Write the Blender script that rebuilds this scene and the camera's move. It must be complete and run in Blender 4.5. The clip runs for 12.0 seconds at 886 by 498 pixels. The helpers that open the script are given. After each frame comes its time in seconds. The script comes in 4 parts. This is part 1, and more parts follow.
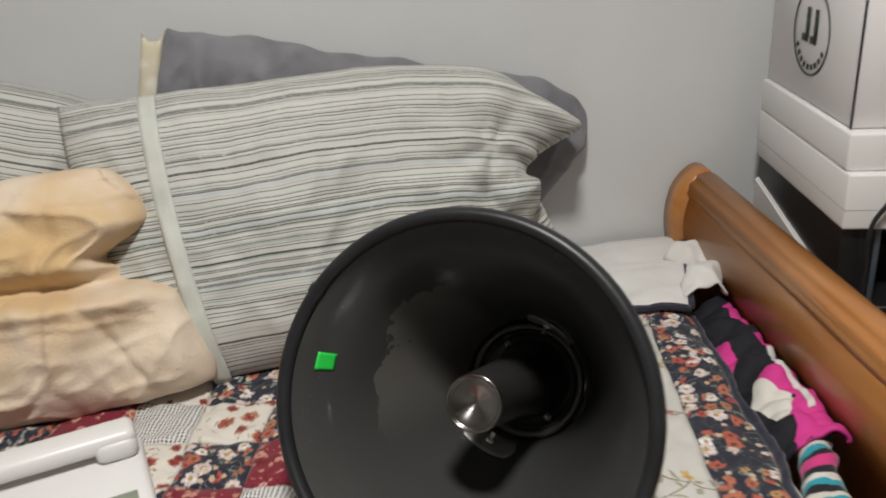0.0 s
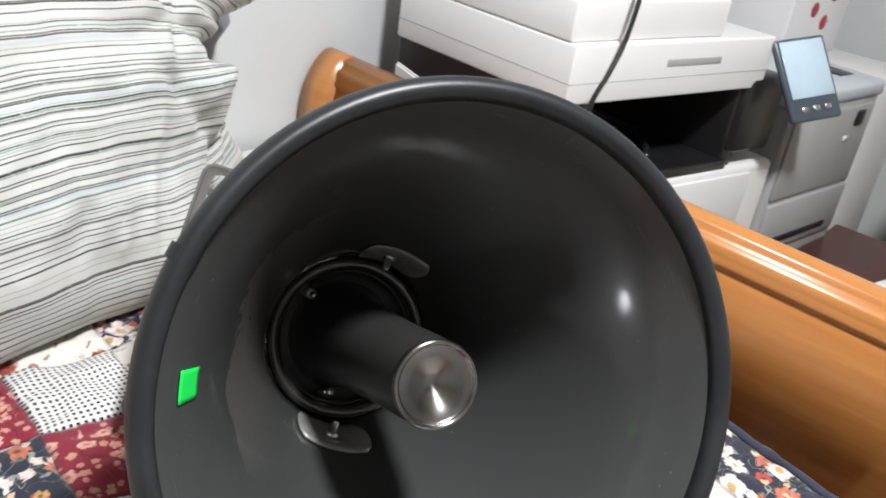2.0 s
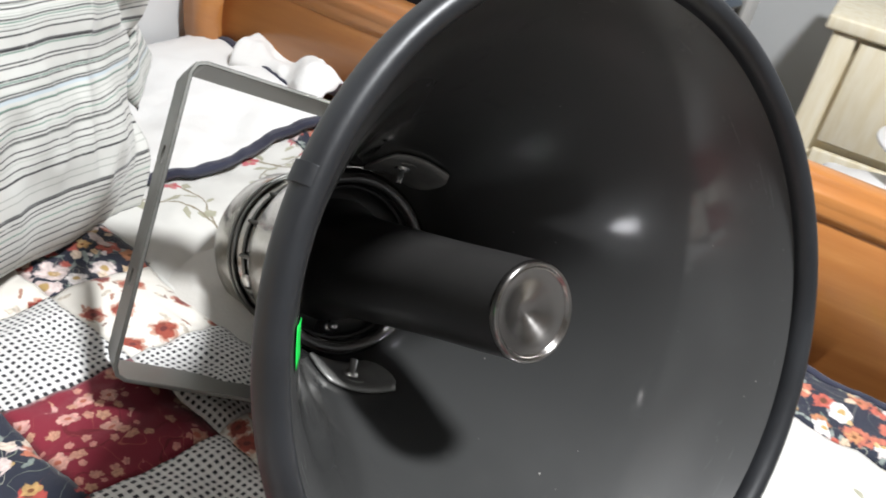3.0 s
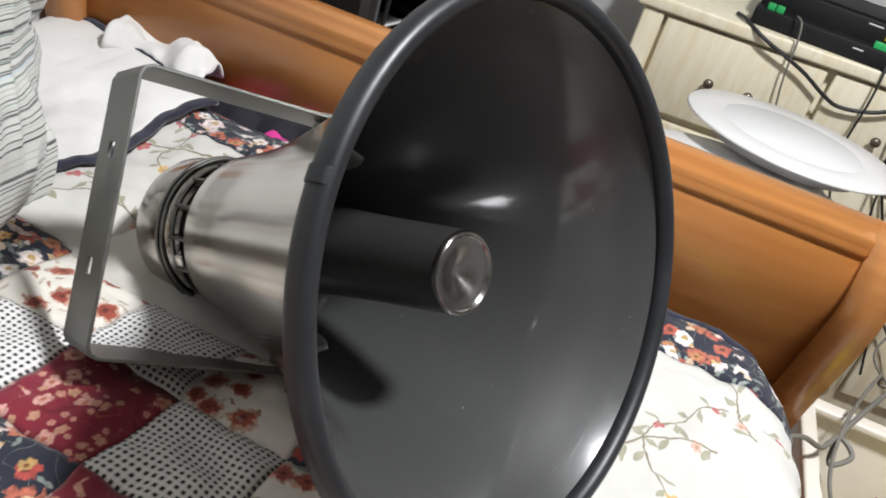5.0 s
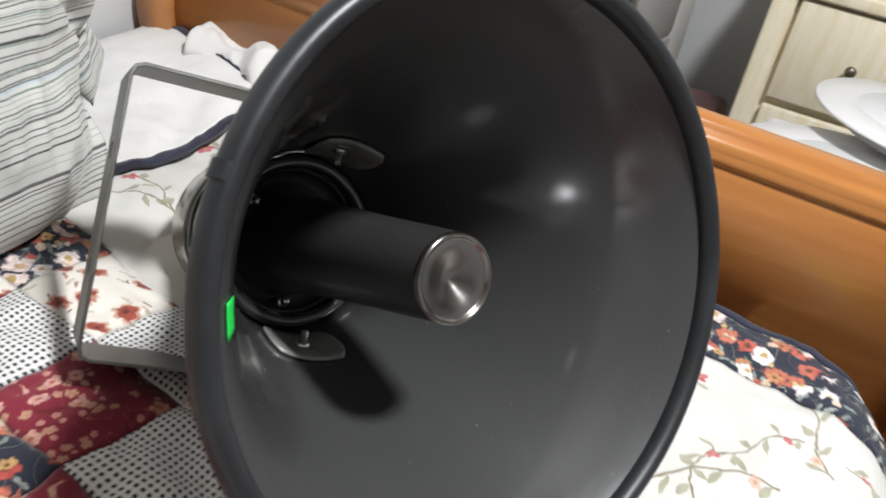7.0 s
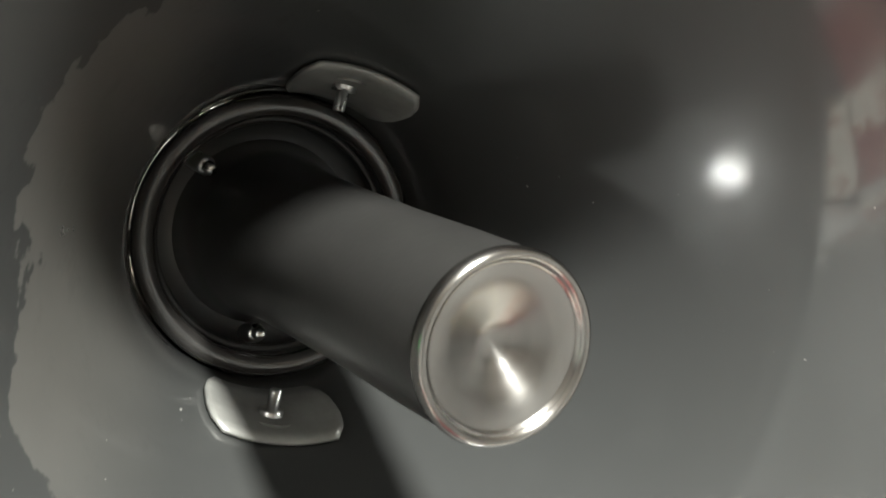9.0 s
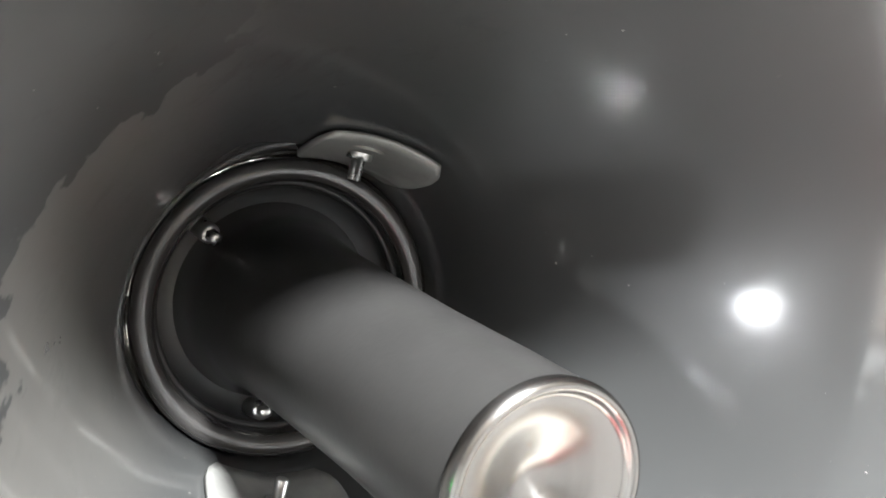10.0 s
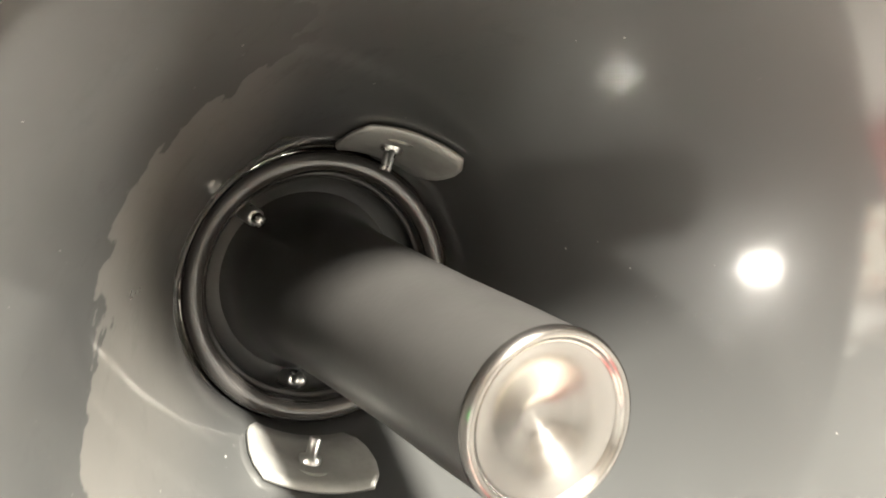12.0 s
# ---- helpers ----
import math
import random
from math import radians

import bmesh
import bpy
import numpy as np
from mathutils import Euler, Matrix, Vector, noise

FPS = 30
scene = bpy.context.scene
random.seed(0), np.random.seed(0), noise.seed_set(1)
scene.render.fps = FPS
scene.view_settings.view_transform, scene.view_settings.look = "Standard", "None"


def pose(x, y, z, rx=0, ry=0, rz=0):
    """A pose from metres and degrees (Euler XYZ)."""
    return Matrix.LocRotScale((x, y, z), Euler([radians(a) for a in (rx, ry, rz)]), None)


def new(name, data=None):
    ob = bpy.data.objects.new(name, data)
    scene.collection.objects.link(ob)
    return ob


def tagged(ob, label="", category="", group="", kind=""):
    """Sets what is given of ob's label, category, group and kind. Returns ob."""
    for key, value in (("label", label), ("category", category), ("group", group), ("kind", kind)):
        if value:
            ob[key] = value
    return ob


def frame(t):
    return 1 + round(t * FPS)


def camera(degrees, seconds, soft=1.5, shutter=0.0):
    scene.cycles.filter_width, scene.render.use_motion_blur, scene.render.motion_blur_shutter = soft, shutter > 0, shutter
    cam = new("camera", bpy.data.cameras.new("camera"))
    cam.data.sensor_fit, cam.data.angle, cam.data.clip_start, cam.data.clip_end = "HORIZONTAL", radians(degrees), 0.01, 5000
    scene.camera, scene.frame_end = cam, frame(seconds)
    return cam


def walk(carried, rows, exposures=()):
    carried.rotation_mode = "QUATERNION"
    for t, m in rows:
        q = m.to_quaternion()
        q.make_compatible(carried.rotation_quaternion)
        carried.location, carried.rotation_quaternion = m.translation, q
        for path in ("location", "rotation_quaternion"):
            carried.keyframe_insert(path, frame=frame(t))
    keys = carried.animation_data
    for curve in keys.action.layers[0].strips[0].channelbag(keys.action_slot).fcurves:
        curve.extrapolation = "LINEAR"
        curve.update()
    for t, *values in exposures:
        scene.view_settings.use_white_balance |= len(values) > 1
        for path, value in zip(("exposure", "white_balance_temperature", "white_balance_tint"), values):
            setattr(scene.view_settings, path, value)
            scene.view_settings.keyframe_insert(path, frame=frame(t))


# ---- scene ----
cam = camera(54.6, 12.0, soft=1.8, shutter=0.35)
METRES, EYE, TILT, LEAN, TURN = 1.85, 1.23, -23.8, 2.8, -6.8
ROWS = [
    (0.0, 0.0, 0.0, 0.0, 0.0, 0.0, 0.8),
    (0.5, -0.0717, 0.1439, 0.0019, -7.31, -1.67, 2.75),
    (1.0, -0.1022, 0.2034, -0.0009, -19.35, -5.83, 3.71),
    (1.5, -0.1571, 0.2177, 0.0017, -31.16, -7.2, 4.73),
    (2.0, -0.1854, 0.255, 0.0062, -42.58, -8.11, 6.58),
    (2.5, -0.1874, 0.318, 0.0182, -48.27, -13.0, 7.95),
    (3.0, -0.2148, 0.3632, 0.0121, -56.53, -16.14, 6.81),
    (5.0, -0.2769, 0.3772, 0.038, -69.07, -20.28, 6.0),
    (5.5, -0.3262, 0.3346, 0.0604, -69.47, -20.36, 7.0),
    (6.0, -0.3519, 0.3178, 0.0659, -67.93, -19.85, 9.43),
    (6.5, -0.3191, 0.3162, 0.0393, -64.88, -18.63, 10.24),
    (7.0, -0.2241, 0.3303, 0.019, -58.29, -18.51, 9.38),
    (9.0, -0.083, 0.4096, -0.027, -49.36, -18.49, 9.71),
    (9.5, -0.0691, 0.4178, -0.022, -48.7, -18.18, 9.92),
    (10.0, -0.0683, 0.4253, -0.0149, -48.89, -17.85, 9.25),
    (10.5, -0.0691, 0.4275, -0.0153, -48.35, -16.27, 8.57),
    (11.0, -0.0712, 0.4272, -0.0163, -47.88, -16.43, 8.2),
    (11.5, -0.0731, 0.4257, -0.0166, -47.68, -16.47, 8.04),
    (12.0, -0.0882, 0.4094, -0.0155, -47.42, -16.58, 8.42),
]

EXPOSURES = [(0.0, -1.02, 6450, 10), (0.5, -0.7, 6400, 10), (1.0, -0.2, 6200, 10), (1.5, 0.0, 6100, 10), (2.5, -0.05, 5900, 10), (3.0, 0.0, 5950, 10), (5.0, -0.3, 6000, 10), (6.0, -0.42, 6100, 10), (6.5, -0.4, 6050, 10), (7.2, -0.2, 6000, 10), (8.8, 0.85, 6400, 4), (9.0, 1.12, 6300, 3), (9.5, 1.85, 5800, 8), (10.5, 2.5, 6150, 8), (11.0, 2.55, 6250, 8), (12.0, 2.7, 6900, 7)]
walk(cam, [(t, pose(0, 0, EYE, TILT, LEAN, TURN) @ pose(METRES * x, METRES * y, METRES * z, 90 + pitch, roll, yaw)) for t, x, y, z, yaw, pitch, roll in ROWS], EXPOSURES)

# ---- world and light: a closed room at night, one ceiling lamp ----
world = bpy.data.worlds.new("night")
world.use_nodes = True
world.node_tree.nodes["Background"].inputs[0].default_value = (0.01, 0.012, 0.015, 1)
scene.world = world
LAMP = (0.03, 0.14, 2.36)
lamp_data = bpy.data.lights.new("ceiling_lamp_light", "AREA")
lamp_data.shape, lamp_data.size, lamp_data.size_y, lamp_data.energy, lamp_data.color = "ELLIPSE", 0.23, 0.25, 74, (1.0, 0.965, 0.91)
lamp_ob = new("ceiling_lamp_light", lamp_data)
lamp_ob.matrix_world = pose(LAMP[0], LAMP[1], LAMP[2] - 0.07, 0, 0, -27)


# ---- material helpers ----
class Tree:
    def __init__(self, name):
        self.mat = bpy.data.materials.new(name)
        self.mat.use_nodes = True
        self.n, self.l = self.mat.node_tree.nodes, self.mat.node_tree.links
        self.bsdf = self.n["Principled BSDF"]

    def put(self, sock, value):
        if hasattr(value, "is_output"):
            self.l.new(value, sock)
        elif value is not None:
            if isinstance(value, tuple) and len(value) == 3 and sock.type == "RGBA":
                value = (*value, 1)
            sock.default_value = value

    def node(self, kind, out=0, props=None, **inputs):
        nd = self.n.new(kind)
        for k, v in (props or {}).items():
            setattr(nd, k, v)
        for k, v in inputs.items():
            key = int(k[1:]) if k[0] == "i" and k[1:].isdigit() else k.replace("_", " ")
            self.put(nd.inputs[key], v)
        return nd.outputs[out]

    def math(self, op, a, b=None, c=None):
        return self.node("ShaderNodeMath", 0, {"operation": op}, i0=a, i1=b, i2=c)

    def vmath(self, op, a, b=None, out=0):
        return self.node("ShaderNodeVectorMath", out, {"operation": op}, i0=a, i1=b)

    def mix(self, f, a, b, blend="MIX"):
        nd = self.n.new("ShaderNodeMix")
        nd.data_type, nd.blend_type = "RGBA", blend
        self.put(nd.inputs[0], f), self.put(nd.inputs[6], a), self.put(nd.inputs[7], b)
        return nd.outputs[2]

    def step(self, v, lo, hi):
        """0 below lo, 1 above hi."""
        return self.node("ShaderNodeMapRange", 0, {"interpolation_type": "SMOOTHSTEP"}, i0=v, i1=lo, i2=hi, i3=0.0, i4=1.0)

    def noise(self, scale, detail=4.0, vec=None, rough=0.55, out=0):
        return self.node("ShaderNodeTexNoise", out, None, Vector=vec, Scale=scale, Detail=detail, Roughness=rough)

    def ramp(self, f, stops, hard=False):
        nd = self.n.new("ShaderNodeValToRGB")
        r = nd.color_ramp
        r.interpolation = "CONSTANT" if hard else "LINEAR"
        while len(r.elements) < len(stops):
            r.elements.new(0.5)
        for e, (p, c) in zip(r.elements, stops):
            e.position, e.color = p, (*c, 1)
        self.put(nd.inputs[0], f)
        return nd.outputs[0]

    def coords(self, kind="Object"):
        return self.n.new("ShaderNodeTexCoord").outputs[kind]

    def bump(self, height, strength=0.3, distance=0.002):
        b = self.node("ShaderNodeBump", 0, None, Strength=strength, Distance=distance, Height=height)
        self.put(self.bsdf.inputs["Normal"], b)

    def done(self, color, rough=0.5, metal=0.0, **more):
        self.put(self.bsdf.inputs["Base Color"], color)
        self.put(self.bsdf.inputs["Roughness"], rough)
        self.put(self.bsdf.inputs["Metallic"], metal)
        for k, v in more.items():
            self.put(self.bsdf.inputs[k.replace("_", " ")], v)
        return self.mat


def plain(name, color, rough=0.5, metal=0.0, vary=0.12, scale=9.0, bump=0.05, fine=180.0, dist=0.001, **more):
    """Paint, plastic or metal with blotches and fine grain."""
    t = Tree(name)
    co = t.coords()
    big = t.noise(scale, 5, co)
    dark = tuple(c * (1 - vary) for c in color)
    light = tuple(min(1, c * (1 + vary)) for c in color)
    col = t.mix(t.step(big, 0.3, 0.7), dark, light)
    fine_n = t.noise(fine, 3, co)
    r = t.math("MULTIPLY_ADD", big, 0.25 * rough, rough * 0.87)
    t.bump(fine_n, bump, dist)
    return t.done(col, r, metal, **more)


def wood():
    t = Tree("orange_varnished_wood")
    co = t.coords()
    st = t.node("ShaderNodeMapping", 0, None, Vector=co, Scale=(9.0, 0.9, 9.0))
    grain = t.noise(6.0, 6, st, 0.6)
    fine = t.noise(40.0, 4, st, 0.6)
    blotch = t.noise(3.0, 3, co)
    col = t.ramp(grain, [(0.25, (0.39, 0.147, 0.035)), (0.55, (0.455, 0.190, 0.049)), (0.8, (0.54, 0.250, 0.076))])
    col = t.mix(t.math("MULTIPLY", fine, 0.22), col, (0.30, 0.100, 0.024))
    col = t.mix(t.step(blotch, 0.55, 0.8), col, (0.52, 0.235, 0.070))
    t.bump(fine, 0.12, 0.0006)
    return t.done(col, t.math("MULTIPLY_ADD", blotch, 0.2, 0.24), Coat_Weight=0.5, Coat_Roughness=0.24)


def weave(t, uv, pitch=900.0):
    """Fine woven relief."""
    sep = t.node("ShaderNodeSeparateXYZ", 0, None, Vector=uv)
    y = sep.node.outputs[1]
    a = t.math("SINE", t.math("MULTIPLY", sep, pitch * 6.28))
    b = t.math("SINE", t.math("MULTIPLY", y, pitch * 6.28))
    return t.math("ADD", t.math("MULTIPLY", t.math("MULTIPLY", a, b), 0.3), t.noise(70.0, 5, uv))


def flowers(t, uv, col, scale, density, radius, petals, ca, cb, centre, seed=0.0, leaf=False):
    """One layer of printed blossoms or leaves laid over col."""
    vec = t.vmath("ADD", t.vmath("MULTIPLY", uv, (scale, scale, 0.0)), (seed, seed * 1.7, 0.0))
    vor = t.n.new("ShaderNodeTexVoronoi")
    vor.voronoi_dimensions = "2D"
    t.put(vor.inputs["Vector"], vec)
    vor.inputs["Scale"].default_value = 1.0
    vor.inputs["Randomness"].default_value = 0.85
    rnd = t.n.new("ShaderNodeSeparateColor")
    t.put(rnd.inputs[0], vor.outputs["Color"])
    d = t.vmath("SUBTRACT", vec, vor.outputs["Position"])
    sep = t.n.new("ShaderNodeSeparateXYZ")
    t.put(sep.inputs[0], d)
    ang = t.math("ADD", t.math("ARCTAN2", sep.outputs[1], sep.outputs[0]), t.math("MULTIPLY", rnd.outputs[1], 40.0))
    r = t.vmath("LENGTH", d, out=1)
    size = t.math("MULTIPLY_ADD", rnd.outputs[2], 0.5 * radius, 0.7 * radius)
    if leaf:
        x = t.math("ABSOLUTE", t.math("SINE", ang))
        lim = t.math("MULTIPLY", size, t.math("MULTIPLY_ADD", t.math("POWER", t.math("SUBTRACT", 1.0, x), 0.8), 0.8, 0.2))
    else:
        lob = t.math("ABSOLUTE", t.math("COSINE", t.math("MULTIPLY", ang, petals / 2)))
        lim = t.math("MULTIPLY", size, t.math("MULTIPLY_ADD", t.math("POWER", lob, 0.5), 0.34, 0.66))
    q = t.math("ADD", t.math("DIVIDE", r, lim), t.math("MULTIPLY_ADD", t.noise(scale * 7.0, 3, uv), 0.9, -0.45))
    mask = t.math("SUBTRACT", 1.0, t.step(q, 0.8, 1.06))
    mask = t.math("MULTIPLY", mask, t.math("LESS_THAN", rnd.outputs[0], density))
    tone = t.mix(rnd.outputs[2], ca, cb)
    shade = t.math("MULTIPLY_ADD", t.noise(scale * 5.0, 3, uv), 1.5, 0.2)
    tone = t.mix(1.0, tone, t.node("ShaderNodeCombineColor", 0, None, i0=shade, i1=shade, i2=shade), "MULTIPLY")
    if centre:
        tone = t.mix(t.math("SUBTRACT", 1.0, t.step(t.math("DIVIDE", r, size), 0.2, 0.34)), tone, centre)
    return t.mix(mask, col, tone)


def stems(t, uv, col, color, scale=9.0, width=0.012, seed=0.0):
    n = t.noise(scale, 1.0, t.vmath("ADD", uv, (seed, -seed, 0.0)))
    line = t.math("SUBTRACT", 1.0, t.step(t.math("ABSOLUTE", t.math("SUBTRACT", n, 0.5)), width * 0.5, width))
    return t.mix(line, col, color)


def sprigs(t, uv, col, cell, seed=0.0):
    """Printed sprigs: a bowed stem with paired leaves and a blossom at one end, each turned its own way."""
    vec = t.vmath("ADD", t.vmath("MULTIPLY", uv, (1 / cell, 1 / cell, 0.0)), (seed, seed * 1.7, 0.0))
    vor = t.n.new("ShaderNodeTexVoronoi")
    vor.voronoi_dimensions = "2D"
    t.put(vor.inputs["Vector"], vec)
    vor.inputs["Scale"].default_value = 1.0
    vor.inputs["Randomness"].default_value = 0.55
    rnd = t.n.new("ShaderNodeSeparateColor")
    t.put(rnd.inputs[0], vor.outputs["Color"])
    turned = t.node("ShaderNodeVectorRotate", 0, {"rotation_type": "Z_AXIS"}, Vector=t.vmath("SUBTRACT", vec, vor.outputs["Position"]), Angle=t.math("MULTIPLY", rnd.outputs[1], 40.0))
    sep = t.n.new("ShaderNodeSeparateXYZ")
    t.put(sep.inputs[0], turned)
    x = sep.outputs[0]
    y = t.math("SUBTRACT", sep.outputs[1], t.math("MULTIPLY", t.math("SINE", t.math("MULTIPLY_ADD", x, 6.5, t.math("MULTIPLY", rnd.outputs[0], 6.0))), 0.075))
    inside = t.math("LESS_THAN", t.math("ABSOLUTE", x), 0.43)
    stem = t.math("MULTIPLY", inside, t.math("SUBTRACT", 1.0, t.step(t.math("ABSOLUTE", y), 0.005, 0.012)))
    col = t.mix(stem, col, (0.22, 0.19, 0.13))
    row = t.math("MULTIPLY", x, 7.0)
    q = t.math("DIVIDE", t.math("SUBTRACT", t.math("FRACT", row), 0.5), 7.0)
    odd = t.math("MULTIPLY_ADD", t.math("FLOORED_MODULO", t.math("FLOOR", row), 2.0), 2.0, -1.0)
    v = t.math("SUBTRACT", t.math("MULTIPLY", y, odd), 0.062)
    a = t.math("DIVIDE", t.math("ADD", t.math("MULTIPLY", q, 0.55), t.math("MULTIPLY", v, 0.83)), 0.066)
    b = t.math("DIVIDE", t.math("SUBTRACT", t.math("MULTIPLY", q, 0.83), t.math("MULTIPLY", v, 0.55)), 0.024)
    leaf = t.math("SUBTRACT", 1.0, t.step(t.math("ADD", t.math("MULTIPLY", a, a), t.math("ABSOLUTE", b)), 0.85, 1.05))
    tone = t.mix(t.noise(60.0, 2, uv), (0.20, 0.20, 0.13), (0.44, 0.42, 0.33))
    col = t.mix(t.math("MULTIPLY", inside, leaf), col, tone)
    for sx, r0, ca, cb in ((0.40, 0.068, (0.56, 0.34, 0.05), (0.40, 0.02, 0.045)), (-0.30, 0.042, (0.40, 0.025, 0.05), (0.60, 0.34, 0.26))):
        dx, dy = t.math("SUBTRACT", x, sx), t.math("SUBTRACT", y, 0.03)
        r = t.math("SQRT", t.math("ADD", t.math("MULTIPLY", dx, dx), t.math("MULTIPLY", dy, dy)))
        lob = t.math("ABSOLUTE", t.math("COSINE", t.math("MULTIPLY", t.math("ARCTAN2", dy, dx), 2.5)))
        m = t.math("SUBTRACT", 1.0, t.step(t.math("DIVIDE", r, t.math("MULTIPLY_ADD", lob, r0 * 0.45, r0 * 0.6)), 0.85, 1.05))
        blossom = t.mix(t.math("GREATER_THAN", rnd.outputs[2], 0.55), ca, cb)
        blossom = t.mix(t.math("SUBTRACT", 1.0, t.step(r, r0 * 0.15, r0 * 0.4)), blossom, (0.30, 0.13, 0.04))
        col = t.mix(t.math("MULTIPLY", m, t.math("MULTIPLY_ADD", t.noise(150.0, 2, uv), 0.6, 0.5)), col, blossom)
    return col


def print_cloth(name, base, kind):
    t = Tree(name)
    uv = t.coords("UV")
    blot = t.noise(25.0, 4, uv)
    if kind != "gingham":
        uv = t.vmath("ADD", uv, t.vmath("MULTIPLY", t.vmath("SUBTRACT", t.noise(90.0, 2, uv, 0.5, 1), (0.5, 0.5, 0.5)), (0.0065, 0.0065, 0.0)))
    col = t.mix(blot, tuple(c * 0.86 for c in base), tuple(min(1, c * 1.1) for c in base))
    patchy = t.step(t.noise(17.0, 2, t.vmath("ADD", uv, (3.0, 1.0, 0.0))), 0.40, 0.56)
    if kind == "navy":
        col = stems(t, uv, col, (0.25, 0.25, 0.21), 24, 0.0032)
        col = stems(t, uv, col, (0.17, 0.19, 0.15), 31, 0.0035, 3.3)
        col = flowers(t, uv, col, 62, 0.60, 0.40, 2, (0.10, 0.13, 0.11), (0.27, 0.30, 0.28), None, 4.0, True)
        col = flowers(t, uv, col, 40, t.math("MULTIPLY", patchy, 0.6), 0.46, 5, (0.38, 0.05, 0.045), (0.44, 0.15, 0.09), (0.12, 0.04, 0.02), 1.0)
        col = flowers(t, uv, col, 44, 0.20, 0.40, 5, (0.46, 0.29, 0.11), (0.40, 0.09, 0.07), (0.16, 0.06, 0.02), 15.0)
        col = flowers(t, uv, col, 34, t.math("MULTIPLY_ADD", patchy, -0.45, 0.62), 0.46, 5, (0.74, 0.70, 0.68), (0.62, 0.50, 0.47), (0.40, 0.27, 0.10), 7.0)
        col = flowers(t, uv, col, 75, 0.16, 0.34, 5, (0.5, 0.33, 0.14), (0.6, 0.5, 0.42), None, 11.0)
    elif kind == "red":
        col = stems(t, uv, col, (0.13, 0.005, 0.012), 20, 0.012)
        col = stems(t, uv, col, (0.30, 0.08, 0.06), 27, 0.0018, 6.0)
        few = t.math("MULTIPLY_ADD", patchy, 0.52, 0.05)
        col = flowers(t, uv, col, 95, few, 0.36, 5, (0.50, 0.21, 0.18), (0.47, 0.25, 0.16), None, 2.0)
        col = flowers(t, uv, col, 54, t.math("MULTIPLY", few, 0.8), 0.42, 5, (0.62, 0.34, 0.31), (0.52, 0.27, 0.19), (0.36, 0.10, 0.06), 5.0)
    elif kind == "rose":
        col = flowers(t, uv, col, 60, 0.34, 0.36, 2, (0.42, 0.38, 0.31), (0.58, 0.51, 0.42), None, 6.0, True)
        col = flowers(t, uv, col, 38, 0.46, 0.45, 6, (0.46, 0.21, 0.15), (0.55, 0.33, 0.24), None, 3.0)
        col = flowers(t, uv, col, 38, 0.46, 0.34, 4, (0.20, 0.022, 0.020), (0.33, 0.08, 0.045), (0.12, 0.022, 0.018), 3.0)
        col = flowers(t, uv, col, 75, 0.20, 0.36, 2, (0.22, 0.15, 0.13), (0.42, 0.22, 0.15), None, 9.0, True)
    elif kind == "vine":
        col = sprigs(t, uv, col, 0.125)
        col = sprigs(t, uv, col, 0.150, 4.4)
    elif kind == "gingham":
        sep = t.n.new("ShaderNodeSeparateXYZ")
        t.put(sep.inputs[0], uv)
        k = 6.2832 / 0.0056
        a = t.step(t.math("SINE", t.math("MULTIPLY", sep.outputs[0], k)), -0.2, 0.2)
        b = t.step(t.math("SINE", t.math("MULTIPLY", sep.outputs[1], k)), -0.2, 0.2)
        both = t.math("MULTIPLY", a, b)
        half = t.math("MULTIPLY", t.math("ADD", a, b), 0.11)
        col = t.mix(t.math("ADD", t.math("MULTIPLY", both, 0.76), half), col, (0.012, 0.012, 0.016))
    t.bump(weave(t, uv), 0.25, 0.0012)
    return t.done(col, 0.88, 0.0, Sheen_Weight=0.15)


def stripes(name, base):
    """Ticking: thin lines of uneven colour and spacing along the cloth, in broad repeats."""
    t = Tree(name)
    uv = t.coords("UV")
    sep = t.n.new("ShaderNodeSeparateXYZ")
    t.put(sep.inputs[0], uv)
    y = t.math("ADD", sep.outputs[1], t.math("MULTIPLY", t.noise(6.0, 2, uv), 0.014))
    col = t.mix(t.noise(12.0, 4, uv), tuple(c * 0.93 for c in base), base)
    wear = t.step(t.noise(90.0, 3, uv), 0.2, 0.42)
    for pitch, shift, width, keep, tone in ((0.0072, 0.0, 0.13, 0.6, (0.30, 0.32, 0.29)), (0.0104, 0.004, 0.13, 0.85, (0.016, 0.016, 0.018)), (0.0190, 0.011, 0.07, 0.6, (0.15, 0.24, 0.19)),
                                            (0.0131, 0.006, 0.10, 0.65, (0.022, 0.022, 0.024)), (0.0058, 0.002, 0.16, 0.25, (0.46, 0.48, 0.44)), (0.031, 0.02, 0.06, 1.0, (0.016, 0.016, 0.018)), (0.067, 0.03, 0.04, 0.4, (0.45, 0.52, 0.56))):
        q = t.math("DIVIDE", t.math("ADD", y, shift), pitch)
        w = t.n.new("ShaderNodeTexWhiteNoise")
        w.noise_dimensions = "1D"
        t.put(w.inputs["W"], t.math("FLOOR", q))
        off = t.math("ABSOLUTE", t.math("SUBTRACT", t.math("FRACT", q), t.math("MULTIPLY_ADD", w.outputs["Value"], 0.5, 0.25)))
        mask = t.math("SUBTRACT", 1.0, t.step(off, width * 0.35, width * 0.65))
        mask = t.math("MULTIPLY", t.math("MULTIPLY", mask, wear), t.math("LESS_THAN", t.math("FRACT", t.math("MULTIPLY", w.outputs["Value"], 7.3)), keep))
        col = t.mix(t.math("MULTIPLY", mask, 0.85), col, tone)
    t.bump(weave(t, uv), 0.25, 0.001)
    return t.done(col, 0.9, 0.0, Sheen_Weight=0.2)


